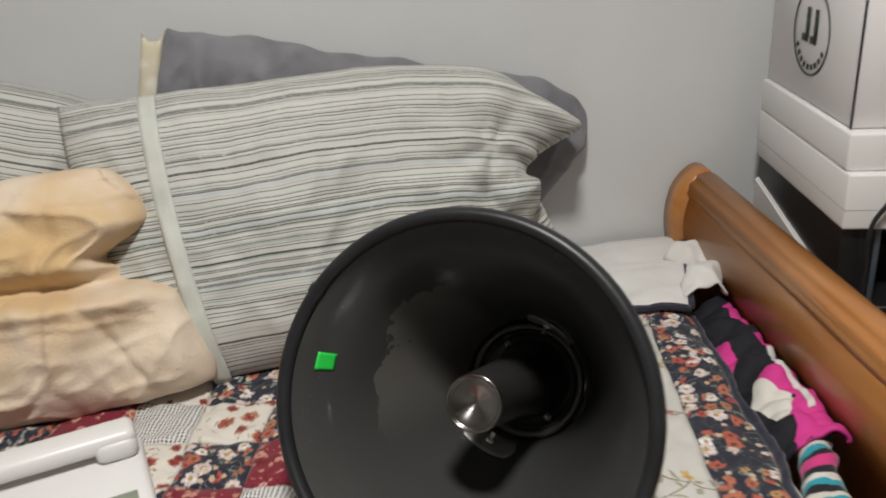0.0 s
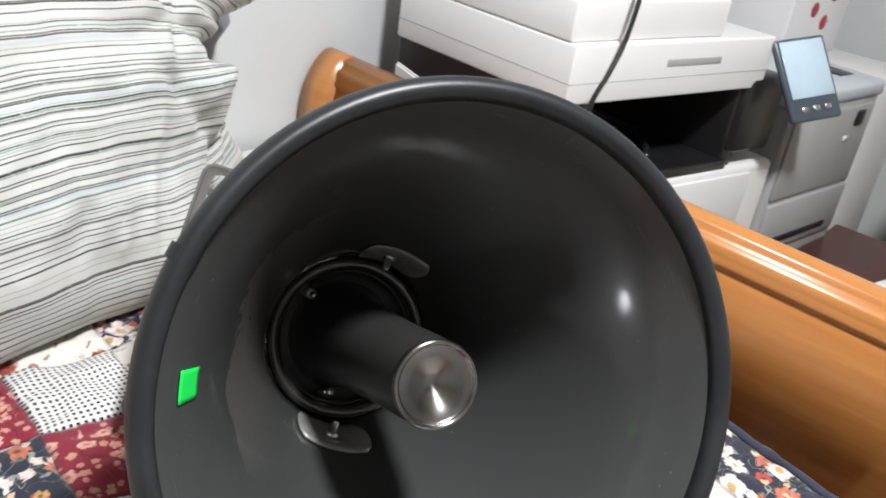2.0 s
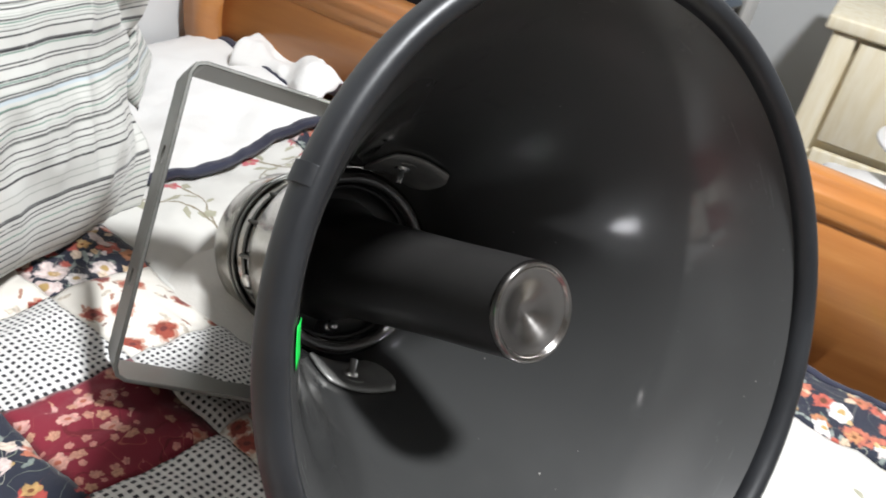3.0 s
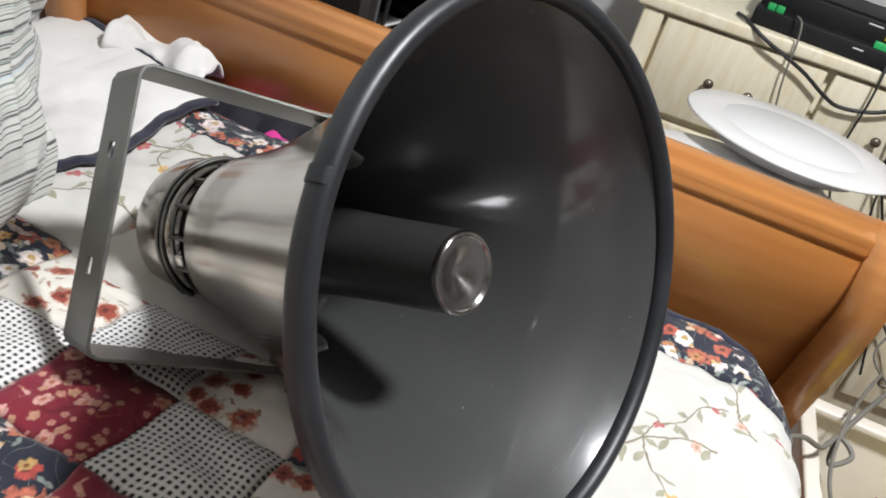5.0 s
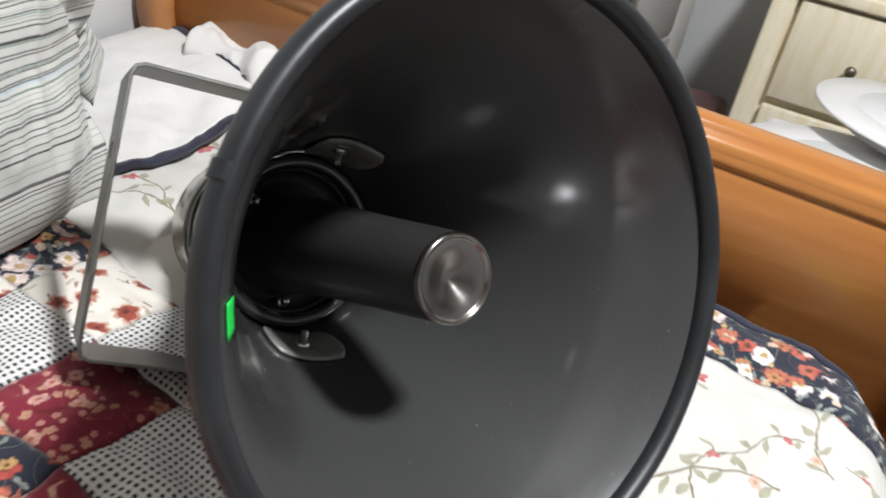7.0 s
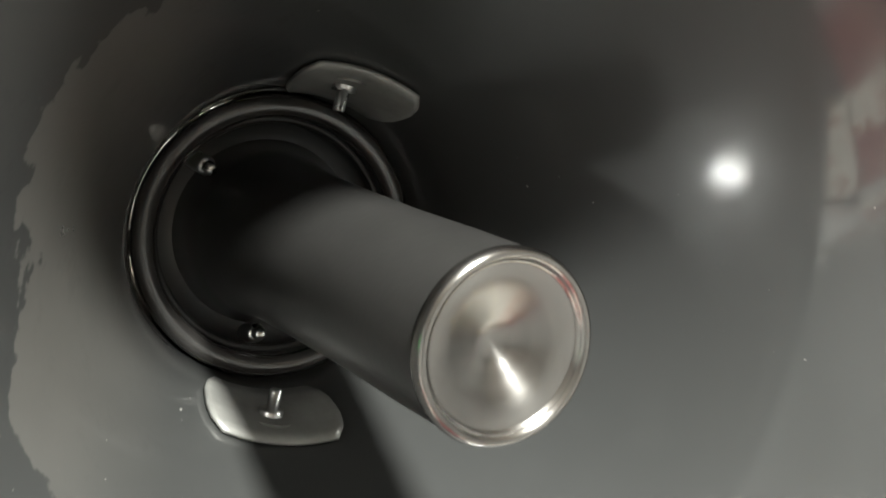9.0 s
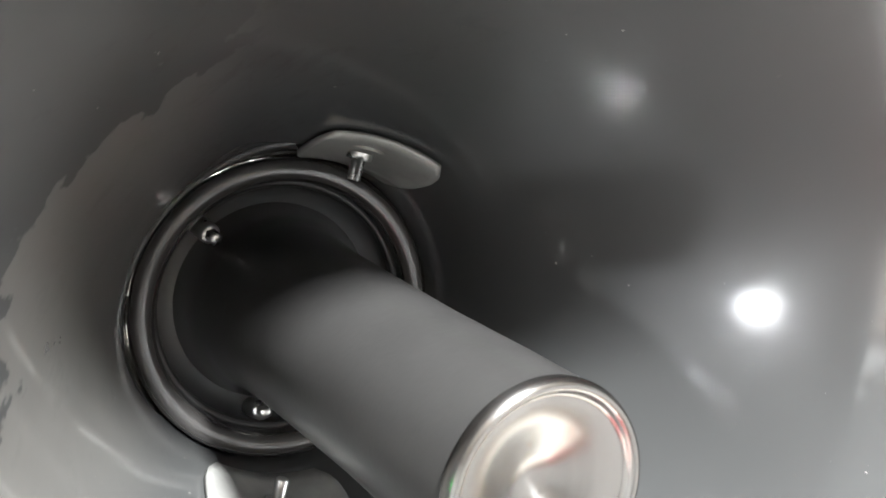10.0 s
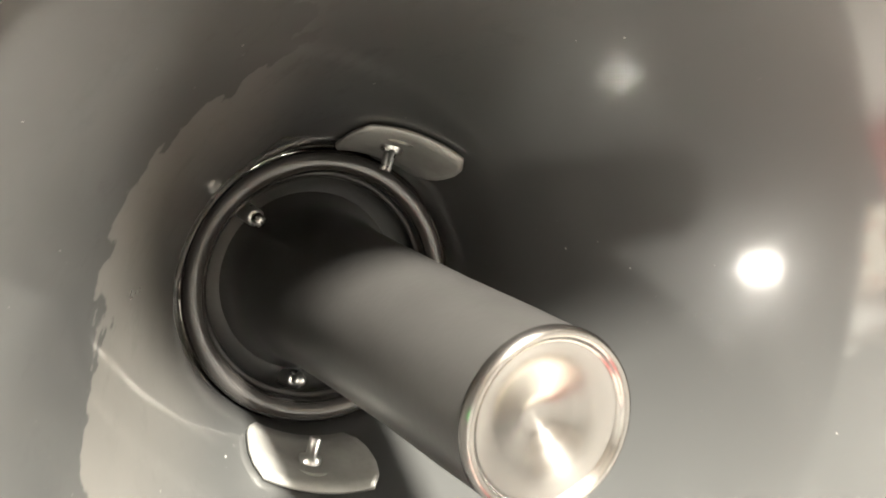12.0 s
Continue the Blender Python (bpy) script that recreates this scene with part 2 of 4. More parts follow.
def cloth(name, a, b, scale=6.0, bump=0.3, rough=0.9):
    t = Tree(name)
    uv = t.coords("Object")
    col = t.mix(t.step(t.noise(scale, 4, uv), 0.38, 0.64), a, b)
    h = t.math("ADD", t.noise(260.0, 3, uv), t.math("MULTIPLY", t.noise(22.0, 4, uv), 1.5))
    t.bump(h, bump, 0.0015)
    return t.done(col, rough, 0.0, Sheen_Weight=0.2)


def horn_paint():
    """Black gloss paint, sprayed a little unevenly, with fine scuffs, dust and rub marks round the bell."""
    t = Tree("black_horn_paint")
    co = t.coords()
    big = t.noise(5.0, 4, co)
    cloud = t.noise(17.0, 4, co, 0.6)
    scuff = t.noise(46.0, 5, co, 0.7)
    sep = t.n.new("ShaderNodeSeparateXYZ")
    t.put(sep.inputs[0], co)
    ang = t.math("ARCTAN2", sep.outputs[1], sep.outputs[0])
    turn = t.node("ShaderNodeCombineXYZ", 0, None, X=t.math("MULTIPLY", t.math("SINE", ang), 0.5), Y=t.math("MULTIPLY", t.math("COSINE", ang), 0.5), Z=t.math("MULTIPLY", sep.outputs[2], 60.0))
    rub = t.noise(7.0, 4, turn, 0.6)
    col = t.mix(big, (0.0365, 0.0372, 0.0370), (0.0485, 0.0488, 0.0475))
    # a smooth, glossier coat with painted-in sheen round one side of the throat, with a ragged edge
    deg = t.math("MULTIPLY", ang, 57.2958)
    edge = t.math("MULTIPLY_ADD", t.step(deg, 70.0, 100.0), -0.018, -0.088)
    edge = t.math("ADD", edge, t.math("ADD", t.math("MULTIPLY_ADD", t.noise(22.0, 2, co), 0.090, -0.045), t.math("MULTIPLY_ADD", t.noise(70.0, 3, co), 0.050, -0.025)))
    sheen_film = t.math("SUBTRACT", 1.0, t.step(t.math("SUBTRACT", sep.outputs[2], edge), -0.003, 0.001))
    sheen_film = t.math("MULTIPLY", sheen_film, t.math("MULTIPLY", t.step(deg, 38.0, 62.0), t.math("SUBTRACT", 1.0, t.step(deg, 98.0, 150.0))))
    sheen_film = t.math("MULTIPLY", sheen_film, t.math("MULTIPLY_ADD", cloud, 0.5, 0.75))
    # lighter base colour here stands in for light reflected along the wall
    col = t.mix(sheen_film, col, (0.122, 0.117, 0.108))
    speck = t.step(t.noise(330.0, 1, co), 0.80, 0.84)
    col = t.mix(speck, col, (0.3, 0.29, 0.27))
    rough = t.math("ADD", t.math("MULTIPLY", t.step(scuff, 0.52, 0.75), 0.08), t.math("MULTIPLY_ADD", big, 0.08, 0.38))
    coat = t.math("ADD", t.math("MULTIPLY", t.step(scuff, 0.55, 0.75), 0.05), t.math("MULTIPLY_ADD", t.step(cloud, 0.35, 0.7), 0.08, 0.05))
    coat = t.math("ADD", coat, t.math("MULTIPLY", t.step(rub, 0.5, 0.75), 0.05))
    rough = t.math("SUBTRACT", rough, t.math("MULTIPLY", sheen_film, 0.14))
    lip = t.step(t.math("MULTIPLY_ADD", cloud, 0.02, sep.outputs[2]), -0.035, -0.008)
    coat = t.math("MULTIPLY_ADD", lip, 0.14, coat)
    rough = t.math("MULTIPLY_ADD", lip, 0.10, rough)
    gloss = t.math("MULTIPLY_ADD", lip, -0.5, 1.0)
    t.bump(t.math("ADD", t.noise(14.0, 3, co), t.math("MULTIPLY", rub, 0.05)), 0.03, 0.006)
    return t.done(col, rough, 0.0, Specular_IOR_Level=t.math("MULTIPLY_ADD", lip, -0.3, t.math("MULTIPLY_ADD", sheen_film, 0.5, 0.5)), Coat_Weight=gloss, Coat_Roughness=coat, Coat_IOR=t.math("MULTIPLY_ADD", sheen_film, 0.25, 1.5))


def steel(name, color, rough, stretch, vary=0.5, brushed=0.0):
    t = Tree(name)
    co = t.coords()
    st = t.node("ShaderNodeMapping", 0, None, Vector=co, Scale=stretch)
    streak = t.noise(22.0, 5, st, 0.65)
    stain = t.noise(9.0, 5, co)
    col = t.mix(t.step(streak, 0.3, 0.75), tuple(c * (1 - vary) for c in color), color)
    col = t.mix(t.step(stain, 0.58, 0.75), col, tuple(c * 0.5 for c in color))
    t.bump(streak, 0.08 if not brushed else 0.03, 0.0008)
    more = {"Anisotropic": brushed, "Anisotropic_Rotation": 0.25, "Tangent": t.node("ShaderNodeTangent", 0, {"direction_type": "RADIAL", "axis": "Z"})} if brushed else {}
    return t.done(col, t.math("MULTIPLY_ADD", streak, 0.2 if not brushed else 0.1, rough - 0.08), 1.0, **more)


M = {
    "wall": plain("cool_grey_wall_paint", (0.60, 0.61, 0.61), 0.7, vary=0.04, scale=2.5, bump=0.12, fine=120, dist=0.001),
    "ceiling": plain("white_ceiling_paint", (0.78, 0.77, 0.75), 0.8, vary=0.03, scale=2),
    "floor": plain("brown_floor", (0.16, 0.10, 0.065), 0.45, vary=0.2, scale=5),
    "wood": wood(),
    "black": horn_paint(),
    "rubber": plain("black_rubber", (0.016, 0.017, 0.019), 0.40, Specular_IOR_Level=0.4, vary=0.2, scale=20, bump=0.1),
    "tube": plain("satin_black_tube_paint", (0.030, 0.029, 0.028), 0.30, vary=0.15, scale=14, bump=0.06, fine=260),
    "cap": steel("spun_aluminium", (0.34, 0.325, 0.31), 0.27, (1, 1, 30), 0.12, 0.7),
    "shroud": steel("brushed_rolled_steel", (0.52, 0.50, 0.46), 0.20, (0.8, 0.8, 9.0), 0.14, 0.6),
    "gloss": plain("glossy_black_bead", (0.045, 0.042, 0.040), 0.22, vary=0.15, scale=30, bump=0.04, Coat_Weight=1.0, Coat_Roughness=0.10),
    "bright": steel("bright_zinc", (0.75, 0.74, 0.72), 0.25, (1, 1, 1), 0.2),
    "bracket": steel("dark_dull_steel", (0.215, 0.215, 0.20), 0.42, (1, 1, 1), 0.2),
    "clamp": plain("dull_zinc", (0.27, 0.265, 0.25), 0.42, 0.35, vary=0.2, scale=40, bump=0.1),
    "sticker": plain("green_paper", (0.02, 0.62, 0.07), 0.6, vary=0.04),
    "ink": plain("dark_ink", (0.02, 0.03, 0.02), 0.6),
    "navy": print_cloth("navy_floral_print", (0.014, 0.017, 0.032), "navy"),
    "red": print_cloth("crimson_floral_print", (0.19, 0.010, 0.026), "red"),
    "rose": print_cloth("cream_rose_print", (0.69, 0.655, 0.59), "rose"),
    "vine": print_cloth("white_vine_print", (0.56, 0.55, 0.515), "vine"),
    "gingham": print_cloth("black_white_gingham", (0.72, 0.71, 0.69), "gingham"),
    "binding": cloth("navy_binding", (0.012, 0.013, 0.028), (0.022, 0.024, 0.045), 20),
    "mattress": cloth("pale_mattress_ticking", (0.5, 0.48, 0.44), (0.6, 0.58, 0.54)),
    "stripe": stripes("striped_ticking", (0.575, 0.575, 0.54)),
    "hemband": cloth("grey_green_band", (0.50, 0.52, 0.47), (0.58, 0.60, 0.55), 12),
    "grey": cloth("grey_brushed_cotton", (0.155, 0.155, 0.17), (0.215, 0.215, 0.235), 9),
    "cream": cloth("cream_print", (0.62, 0.56, 0.42), (0.74, 0.70, 0.60), 30),
    "beige": cloth("beige_dyed_cotton", (0.62, 0.43, 0.22), (0.73, 0.61, 0.48), 4.0, 0.8),
    "white_cloth": cloth("white_cotton", (0.64, 0.625, 0.60), (0.70, 0.69, 0.67), 8),
    "white_plastic": plain("white_plastic", (0.72, 0.71, 0.70), 0.35, vary=0.03, scale=4, bump=0.03),
    "ivory_plastic": plain("ivory_plastic", (0.74, 0.69, 0.60), 0.4, vary=0.05, scale=4, bump=0.04),
    "grey_plastic": plain("grey_plastic", (0.36, 0.36, 0.355), 0.45, vary=0.06, scale=5, bump=0.06),
    "pale_plastic": plain("pale_blue_grey_plastic", (0.50, 0.53, 0.56), 0.4, vary=0.05),
    "grille": plain("pale_grille", (0.70, 0.70, 0.69), 0.6, vary=0.02, bump=0.3, fine=900),
    "black_plastic": plain("black_plastic", (0.012, 0.012, 0.013), 0.3, vary=0.2, scale=8),
    "amp_black": plain("matt_black_case", (0.010, 0.010, 0.011), 0.6, vary=0.2, scale=8, Specular_IOR_Level=0.25),
    "panel_dark": plain("dark_blue_grey_plastic", (0.06, 0.075, 0.095), 0.3),
    "screen": plain("grey_screen_glass", (0.45, 0.56, 0.64), 0.12, vary=0.05),
    "lcd": plain("green_grey_lcd", (0.22, 0.25, 0.19), 0.15, vary=0.05),
    "box": plain("white_card", (0.76, 0.74, 0.74), 0.6, vary=0.03, scale=5, bump=0.05),
    "green": plain("green_connector", (0.03, 0.38, 0.10), 0.4),
    "yellow": plain("yellow_plastic", (0.72, 0.60, 0.02), 0.45, vary=0.08),
    "maroon": plain("maroon_leatherette", (0.075, 0.028, 0.026), 0.45, vary=0.25, scale=8, bump=0.2),
    "cable_black": plain("black_cable", (0.015, 0.015, 0.016), 0.45),
    "cable_grey": plain("grey_cable", (0.155, 0.145, 0.125), 0.5),
    "cable_red": plain("red_cable", (0.35, 0.03, 0.04), 0.5),
    "bronze": plain("worn_pewter", (0.19, 0.165, 0.13), 0.38, 0.8),
}


def pink_cloth():
    t = Tree("black_pink_print")
    co = t.coords()
    v = t.node("ShaderNodeTexVoronoi", 1, None, Vector=co, Scale=19.0)
    s = t.n.new("ShaderNodeSeparateColor")
    t.put(s.inputs[0], v)
    col = t.ramp(s.outputs[0], [(0, (0.008, 0.008, 0.014)), (0.58, (0.62, 0.04, 0.27)), (0.86, (0.01, 0.01, 0.016)), (0.95, (0.65, 0.63, 0.58))], True)
    t.bump(t.noise(60.0, 4, co), 0.4, 0.002)
    return t.done(col, 0.85)


M["pink"] = pink_cloth()


def worn_paint():
    """Cream paint brushed along the boards, rubbed through to a yellower coat in streaks."""
    t = Tree("cream_cabinet_paint")
    co = t.coords()
    streak = t.noise(9.0, 5, t.node("ShaderNodeMapping", 0, None, Vector=co, Scale=(6.0, 6.0, 0.8)), 0.62)
    blot = t.noise(4.0, 4, co)
    col = t.mix(t.step(streak, 0.35, 0.7), (0.82, 0.76, 0.60), (0.74, 0.655, 0.455))
    col = t.mix(t.step(blot, 0.58, 0.75), col, (0.70, 0.61, 0.42))
    t.bump(streak, 0.1, 0.001)
    return t.done(col, t.math("MULTIPLY_ADD", streak, 0.2, 0.38))


M["cream_paint"] = worn_paint()


# ---- mesh helpers ----
def link(name, bm, material, parent=None, label="", smooth=True):
    me = bpy.data.meshes.new(name)
    bm.normal_update()
    bm.to_mesh(me)
    bm.free()
    for p in me.polygons:
        p.use_smooth = smooth
    me.materials.append(M[material] if isinstance(material, str) else material)
    ob = new(name, me)
    if parent is not None:
        ob.parent = parent
    if label:
        tagged(ob, label)
    return ob


def part(name, bm, material, parent, label="", smooth=True):
    return link(name, bm, material, parent, label, smooth)


def thing(name, label, category, m=None, group="", kind=""):
    e = new(name)
    e.empty_display_size = 0.05
    if m is not None:
        e.matrix_world = m
    return tagged(e, label, category, group, kind)


def box(size, at=(0, 0, 0), bevel=0.004, segs=2, m=None):
    bm = bmesh.new()
    bmesh.ops.create_cube(bm, size=1.0)
    for v in bm.verts:
        v.co = Vector((v.co.x * size[0] + at[0], v.co.y * size[1] + at[1], v.co.z * size[2] + at[2]))
    if bevel:
        bmesh.ops.bevel(bm, geom=bm.edges[:] + bm.verts[:], offset=min(bevel, min(size) * 0.45), segments=segs, affect="EDGES", profile=0.5)
    if m is not None:
        bm.transform(m)
    return bm


def lathe(profile, n=96, m=None, closed=False):
    """Turns (radius, z) points round z."""
    bm = bmesh.new()
    rings = []
    for r, z in profile:
        if r < 1e-6:
            rings.append([bm.verts.new((0, 0, z))])
        else:
            rings.append([bm.verts.new((r * math.cos(a), r * math.sin(a), z)) for a in (2 * math.pi * i / n for i in range(n))])
    pairs = list(zip(rings, rings[1:] + (rings[:1] if closed else [])))
    if not closed:
        pairs = pairs[:len(rings) - 1]
    for a, b in pairs:
        for i in range(n):
            j = (i + 1) % n
            if len(a) == 1 and len(b) > 1:
                bm.faces.new((a[0], b[j], b[i]))
            elif len(b) == 1 and len(a) > 1:
                bm.faces.new((a[i], a[j], b[0]))
            elif len(a) > 1:
                bm.faces.new((a[i], a[j], b[j], b[i]))
    bmesh.ops.recalc_face_normals(bm, faces=bm.faces)
    if m is not None:
        bm.transform(m)
    return bm


def sweep(points, radius, n=8, m=None, steps=6):
    """A round cable through points, smoothed."""
    P = [Vector(p) for p in points]
    path = []
    for i in range(len(P) - 1):
        p0, p1, p2, p3 = P[max(i - 1, 0)], P[i], P[i + 1], P[min(i + 2, len(P) - 1)]
        for k in range(steps):
            t = k / steps
            path.append(0.5 * ((2 * p1) + (p2 - p0) * t + (2 * p0 - 5 * p1 + 4 * p2 - p3) * t * t + (3 * p1 - p0 - 3 * p2 + p3) * t ** 3))
    path.append(P[-1])
    bm = bmesh.new()
    rings, side = [], None
    for i, p in enumerate(path):
        d = (path[min(i + 1, len(path) - 1)] - path[max(i - 1, 0)]).normalized()
        side = (side or d.orthogonal())
        side = (side - d * side.dot(d)).normalized()
        up = d.cross(side)
        rings.append([bm.verts.new(p + radius * (math.cos(a) * side + math.sin(a) * up)) for a in (2 * math.pi * k / n for k in range(n))])
    for a, b in zip(rings, rings[1:]):
        for k in range(n):
            bm.faces.new((a[k], a[(k + 1) % n], b[(k + 1) % n], b[k]))
    bm.faces.new(rings[0][::-1]), bm.faces.new(rings[-1])
    if m is not None:
        bm.transform(m)
    return bm


def sheet(fn, nu, nv, thick=0.0, uvfn=None):
    """A cloth from fn(a, b) over the unit square, with a thickness and UVs in metres."""
    bm = bmesh.new()
    uvl = bm.loops.layers.uv.new("UVMap")
    top = [[bm.verts.new(fn(i / nu, j / nv)) for i in range(nu + 1)] for j in range(nv + 1)]
    where = {}
    for j in range(nv + 1):
        for i in range(nu + 1):
            where[top[j][i]] = uvfn(i / nu, j / nv) if uvfn else (i / nu, j / nv)
    for j in range(nv):
        for i in range(nu):
            bm.faces.new((top[j][i], top[j][i + 1], top[j + 1][i + 1], top[j + 1][i]))
    bm.normal_update()
    if thick:
        low = [[bm.verts.new(v.co - v.normal * thick) for v in row] for row in top]
        for a, b in zip(top, low):
            for u, v in zip(a, b):
                where[v] = where[u]
        for j in range(nv):
            for i in range(nu):
                bm.faces.new((low[j][i], low[j + 1][i], low[j + 1][i + 1], low[j][i + 1]))
        loop = [(0, i) for i in range(nu)] + [(j, nu) for j in range(nv)] + [(nv, i) for i in range(nu, 0, -1)] + [(j, 0) for j in range(nv, 0, -1)]
        for (a, b), (c, d) in zip(loop, loop[1:] + loop[:1]):
            bm.faces.new((top[a][b], low[a][b], low[c][d], top[c][d]))
    for f in bm.faces:
        for lp in f.loops:
            lp[uvl].uv = where[lp.vert]
    return bm


def nz(x, y, z=0.0, s=1.0):
    return noise.noise(Vector((x * s, y * s, z * s)))


def pillow_mesh(w, h, t, seed=0.0, crease=0.008, nu=64, nv=44, shape=None, pinch=0.06, soft=0.0):
    """A stuffed pillow in its own plane: x across, y up, z its thickness."""
    bm = bmesh.new()
    uvl = bm.loops.layers.uv.new("UVMap")
    where, grids = {}, []
    for side in (1, -1):
        g = []
        for j in range(nv + 1):
            row = []
            for i in range(nu + 1):
                a, b = 2 * i / nu - 1, 2 * j / nv - 1
                if side == -1 and (i in (0, nu) or j in (0, nv)):
                    row.append(grids[0][j][i])
                    continue
                x = a * w / 2 * (1 - pinch * (1 - b * b) * abs(a) ** 3)
                y = b * h / 2 * (1 - pinch * (1 - a * a) * abs(b) ** 3)
                x, y = x * (1 - soft * (a * b) ** 4), y * (1 - soft * (a * b) ** 4)
                body = max(0.0, (1 - abs(a) ** 2.6) * (1 - abs(b) ** 2.6)) ** 0.5
                fold = crease * (nz(x, y * 0.5, seed, 9) + 0.6 * nz(x * 0.6, y, seed + 5, 17) + 0.35 * nz(x, y, seed + 9, 34) + 0.5 * (1 - abs(nz(x * 1.4, y * 0.6, seed + 3, 12))) ** 6)
                z = side * (t / 2 * body) + fold * (0.35 + body)
                p = Vector((x, y, z))
                if shape:
                    p = shape(p, a, b, side)
                v = bm.verts.new(p)
                where[v] = (a * w / 2, b * h / 2)
                row.append(v)
            g.append(row)
        grids.append(g)
    for k, g in enumerate(grids):
        for j in range(nv):
            for i in range(nu):
                q = [g[j][i], g[j][i + 1], g[j + 1][i + 1], g[j + 1][i]]
                f = bm.faces.new(q if k == 0 else q[::-1])
                for lp in f.loops:
                    lp[uvl].uv = where[lp.vert]
    return bm


# ---- the room ----
WALL_Y, FAR_X, BACK_Y, LEFT_X, TOP, FLOOR = 1.475, 2.05, -2.3, -2.3, 2.4, -0.25


def slab(name, lo, hi, material, label, category):
    size = [b - a for a, b in zip(lo, hi)]
    return tagged(link(name, box(size, [(a + b) / 2 for a, b in zip(lo, hi)], 0), material, smooth=False), label, category, kind="structure")


slab("floor", (LEFT_X - 0.1, BACK_Y - 0.1, FLOOR - 0.1), (FAR_X + 0.1, WALL_Y + 0.1, FLOOR), "floor", "dark brown bedroom floor", "floor")
slab("ceiling", (LEFT_X - 0.1, BACK_Y - 0.1, TOP), (FAR_X + 0.1, WALL_Y + 0.1, TOP + 0.1), "ceiling", "plain white painted ceiling", "ceiling")
slab("wall_north", (LEFT_X - 0.1, WALL_Y, FLOOR), (FAR_X + 0.1, WALL_Y + 0.1, TOP), "wall", "smooth pale grey painted wall behind the bed", "wall")
slab("wall_east", (FAR_X, BACK_Y, FLOOR), (FAR_X + 0.1, WALL_Y, TOP), "wall", "plain pale grey painted wall", "wall")
slab("wall_south", (LEFT_X - 0.1, BACK_Y - 0.1, FLOOR), (FAR_X + 0.1, BACK_Y, TOP), "wall", "plain pale grey painted wall", "wall")
slab("wall_west", (LEFT_X - 0.1, BACK_Y, FLOOR), (LEFT_X, WALL_Y, TOP), "wall", "plain pale grey painted wall", "wall")

ceiling_lamp = thing("ceiling_lamp", "white round ceiling lamp with a metal base", "lamp", pose(*LAMP))
part("base", lathe([(0, 0.04), (0.15, 0.04), (0.15, 0.0), (0.13, -0.01), (0, -0.01)], 48), "white_plastic", ceiling_lamp)

# ---- the bed ----
ZQ = 0.553
BX0, BX1, BY0, BY1, CORNER, ROLL = -1.55, 0.545, 0.40, 1.50, 0.20, 0.075
QO, QS, QA = Vector((-0.055, 1.05)), 0.098, radians(-8)
QU, QV = Vector((math.cos(QA), math.sin(QA))), Vector((-math.sin(QA), math.cos(QA)))


def edge_distance(p):
    """Signed distance (minus: inside) to the bed's outline, rounded at its front corner, and the way out."""
    c = Vector((BX1 - CORNER, BY0 + CORNER))
    if p.x > c.x and p.y < c.y:
        d = p - c
        return d.length - CORNER, d.normalized()
    a, b = p.x - BX1, BY0 - p.y
    return (a, Vector((1, 0))) if a > b else (b, Vector((0, -1)))


def press_line(p):
    """How far back along the loudspeaker's underside a place lies, and how far to its side."""
    d = p - Vector((0.0728, 0.7204))
    back = Vector((0.4650, 0.8853))
    k = d.dot(back)
    return k / 0.902 * 0.94 + 0.02, d.dot(Vector((back.y, -back.x)))


def lay(i, j, puff=0.0, lift=0.0):
    """The place of the quilt's own coordinates, in patches, on the bed and over its edges."""
    p = QO + QU * (i * QS) + QV * (j * QS)
    wob = 0.010 * nz(p.x, p.y, 3.1, 4.2) + 0.005 * nz(p.x, p.y, 7.7, 13) + 0.0048 * nz(p.x, p.y, 1.7, 34) + 0.0022 * nz(p.x, p.y, 4.7, 80)
    along = (p.x - 0.032) * 0.885 - (p.y - 0.642) * 0.465
    across = (p.x - 0.032) * 0.465 + (p.y - 0.642) * 0.885
    wob -= 0.020 * math.exp(-(along / 0.14) ** 2 - (across / 0.07) ** 2)
    s, w = press_line(p)
    need = max(0.0, ZQ + 0.012 - (0.733 - 0.4321 * s - 0.902 * float(np.interp(s, [0, 0.05, 0.15, 0.24, 0.29, 0.31, 0.33, 0.41], [0.204, 0.162, 0.121, 0.089, 0.082, 0.080, 0.072, 0.072]))))
    wob -= need * math.exp(-(w / 0.10) ** 2) * (1 if 0.1 < s < 0.40 else math.exp(-((s - (0.40 if s > 0.3 else 0.1)) / 0.05) ** 2))
    sd, way = edge_distance(p)
    e = sd + ROLL
    if e <= 0:
        return Vector((p.x, p.y, ZQ + wob + puff + lift))
    inner = p - way * e
    ang = e / ROLL
    if ang < math.pi / 2:
        off, drop, nrm = ROLL * math.sin(ang), ROLL * (1 - math.cos(ang)), (math.sin(ang), math.cos(ang))
    else:
        off, drop, nrm = ROLL, ROLL + e - ROLL * math.pi / 2, (1, 0)
    k = wob + puff + lift
    q = inner + way * (off + nrm[0] * k)
    return Vector((q.x, q.y, max(FLOOR + 0.03, ZQ - drop + nrm[1] * k)))


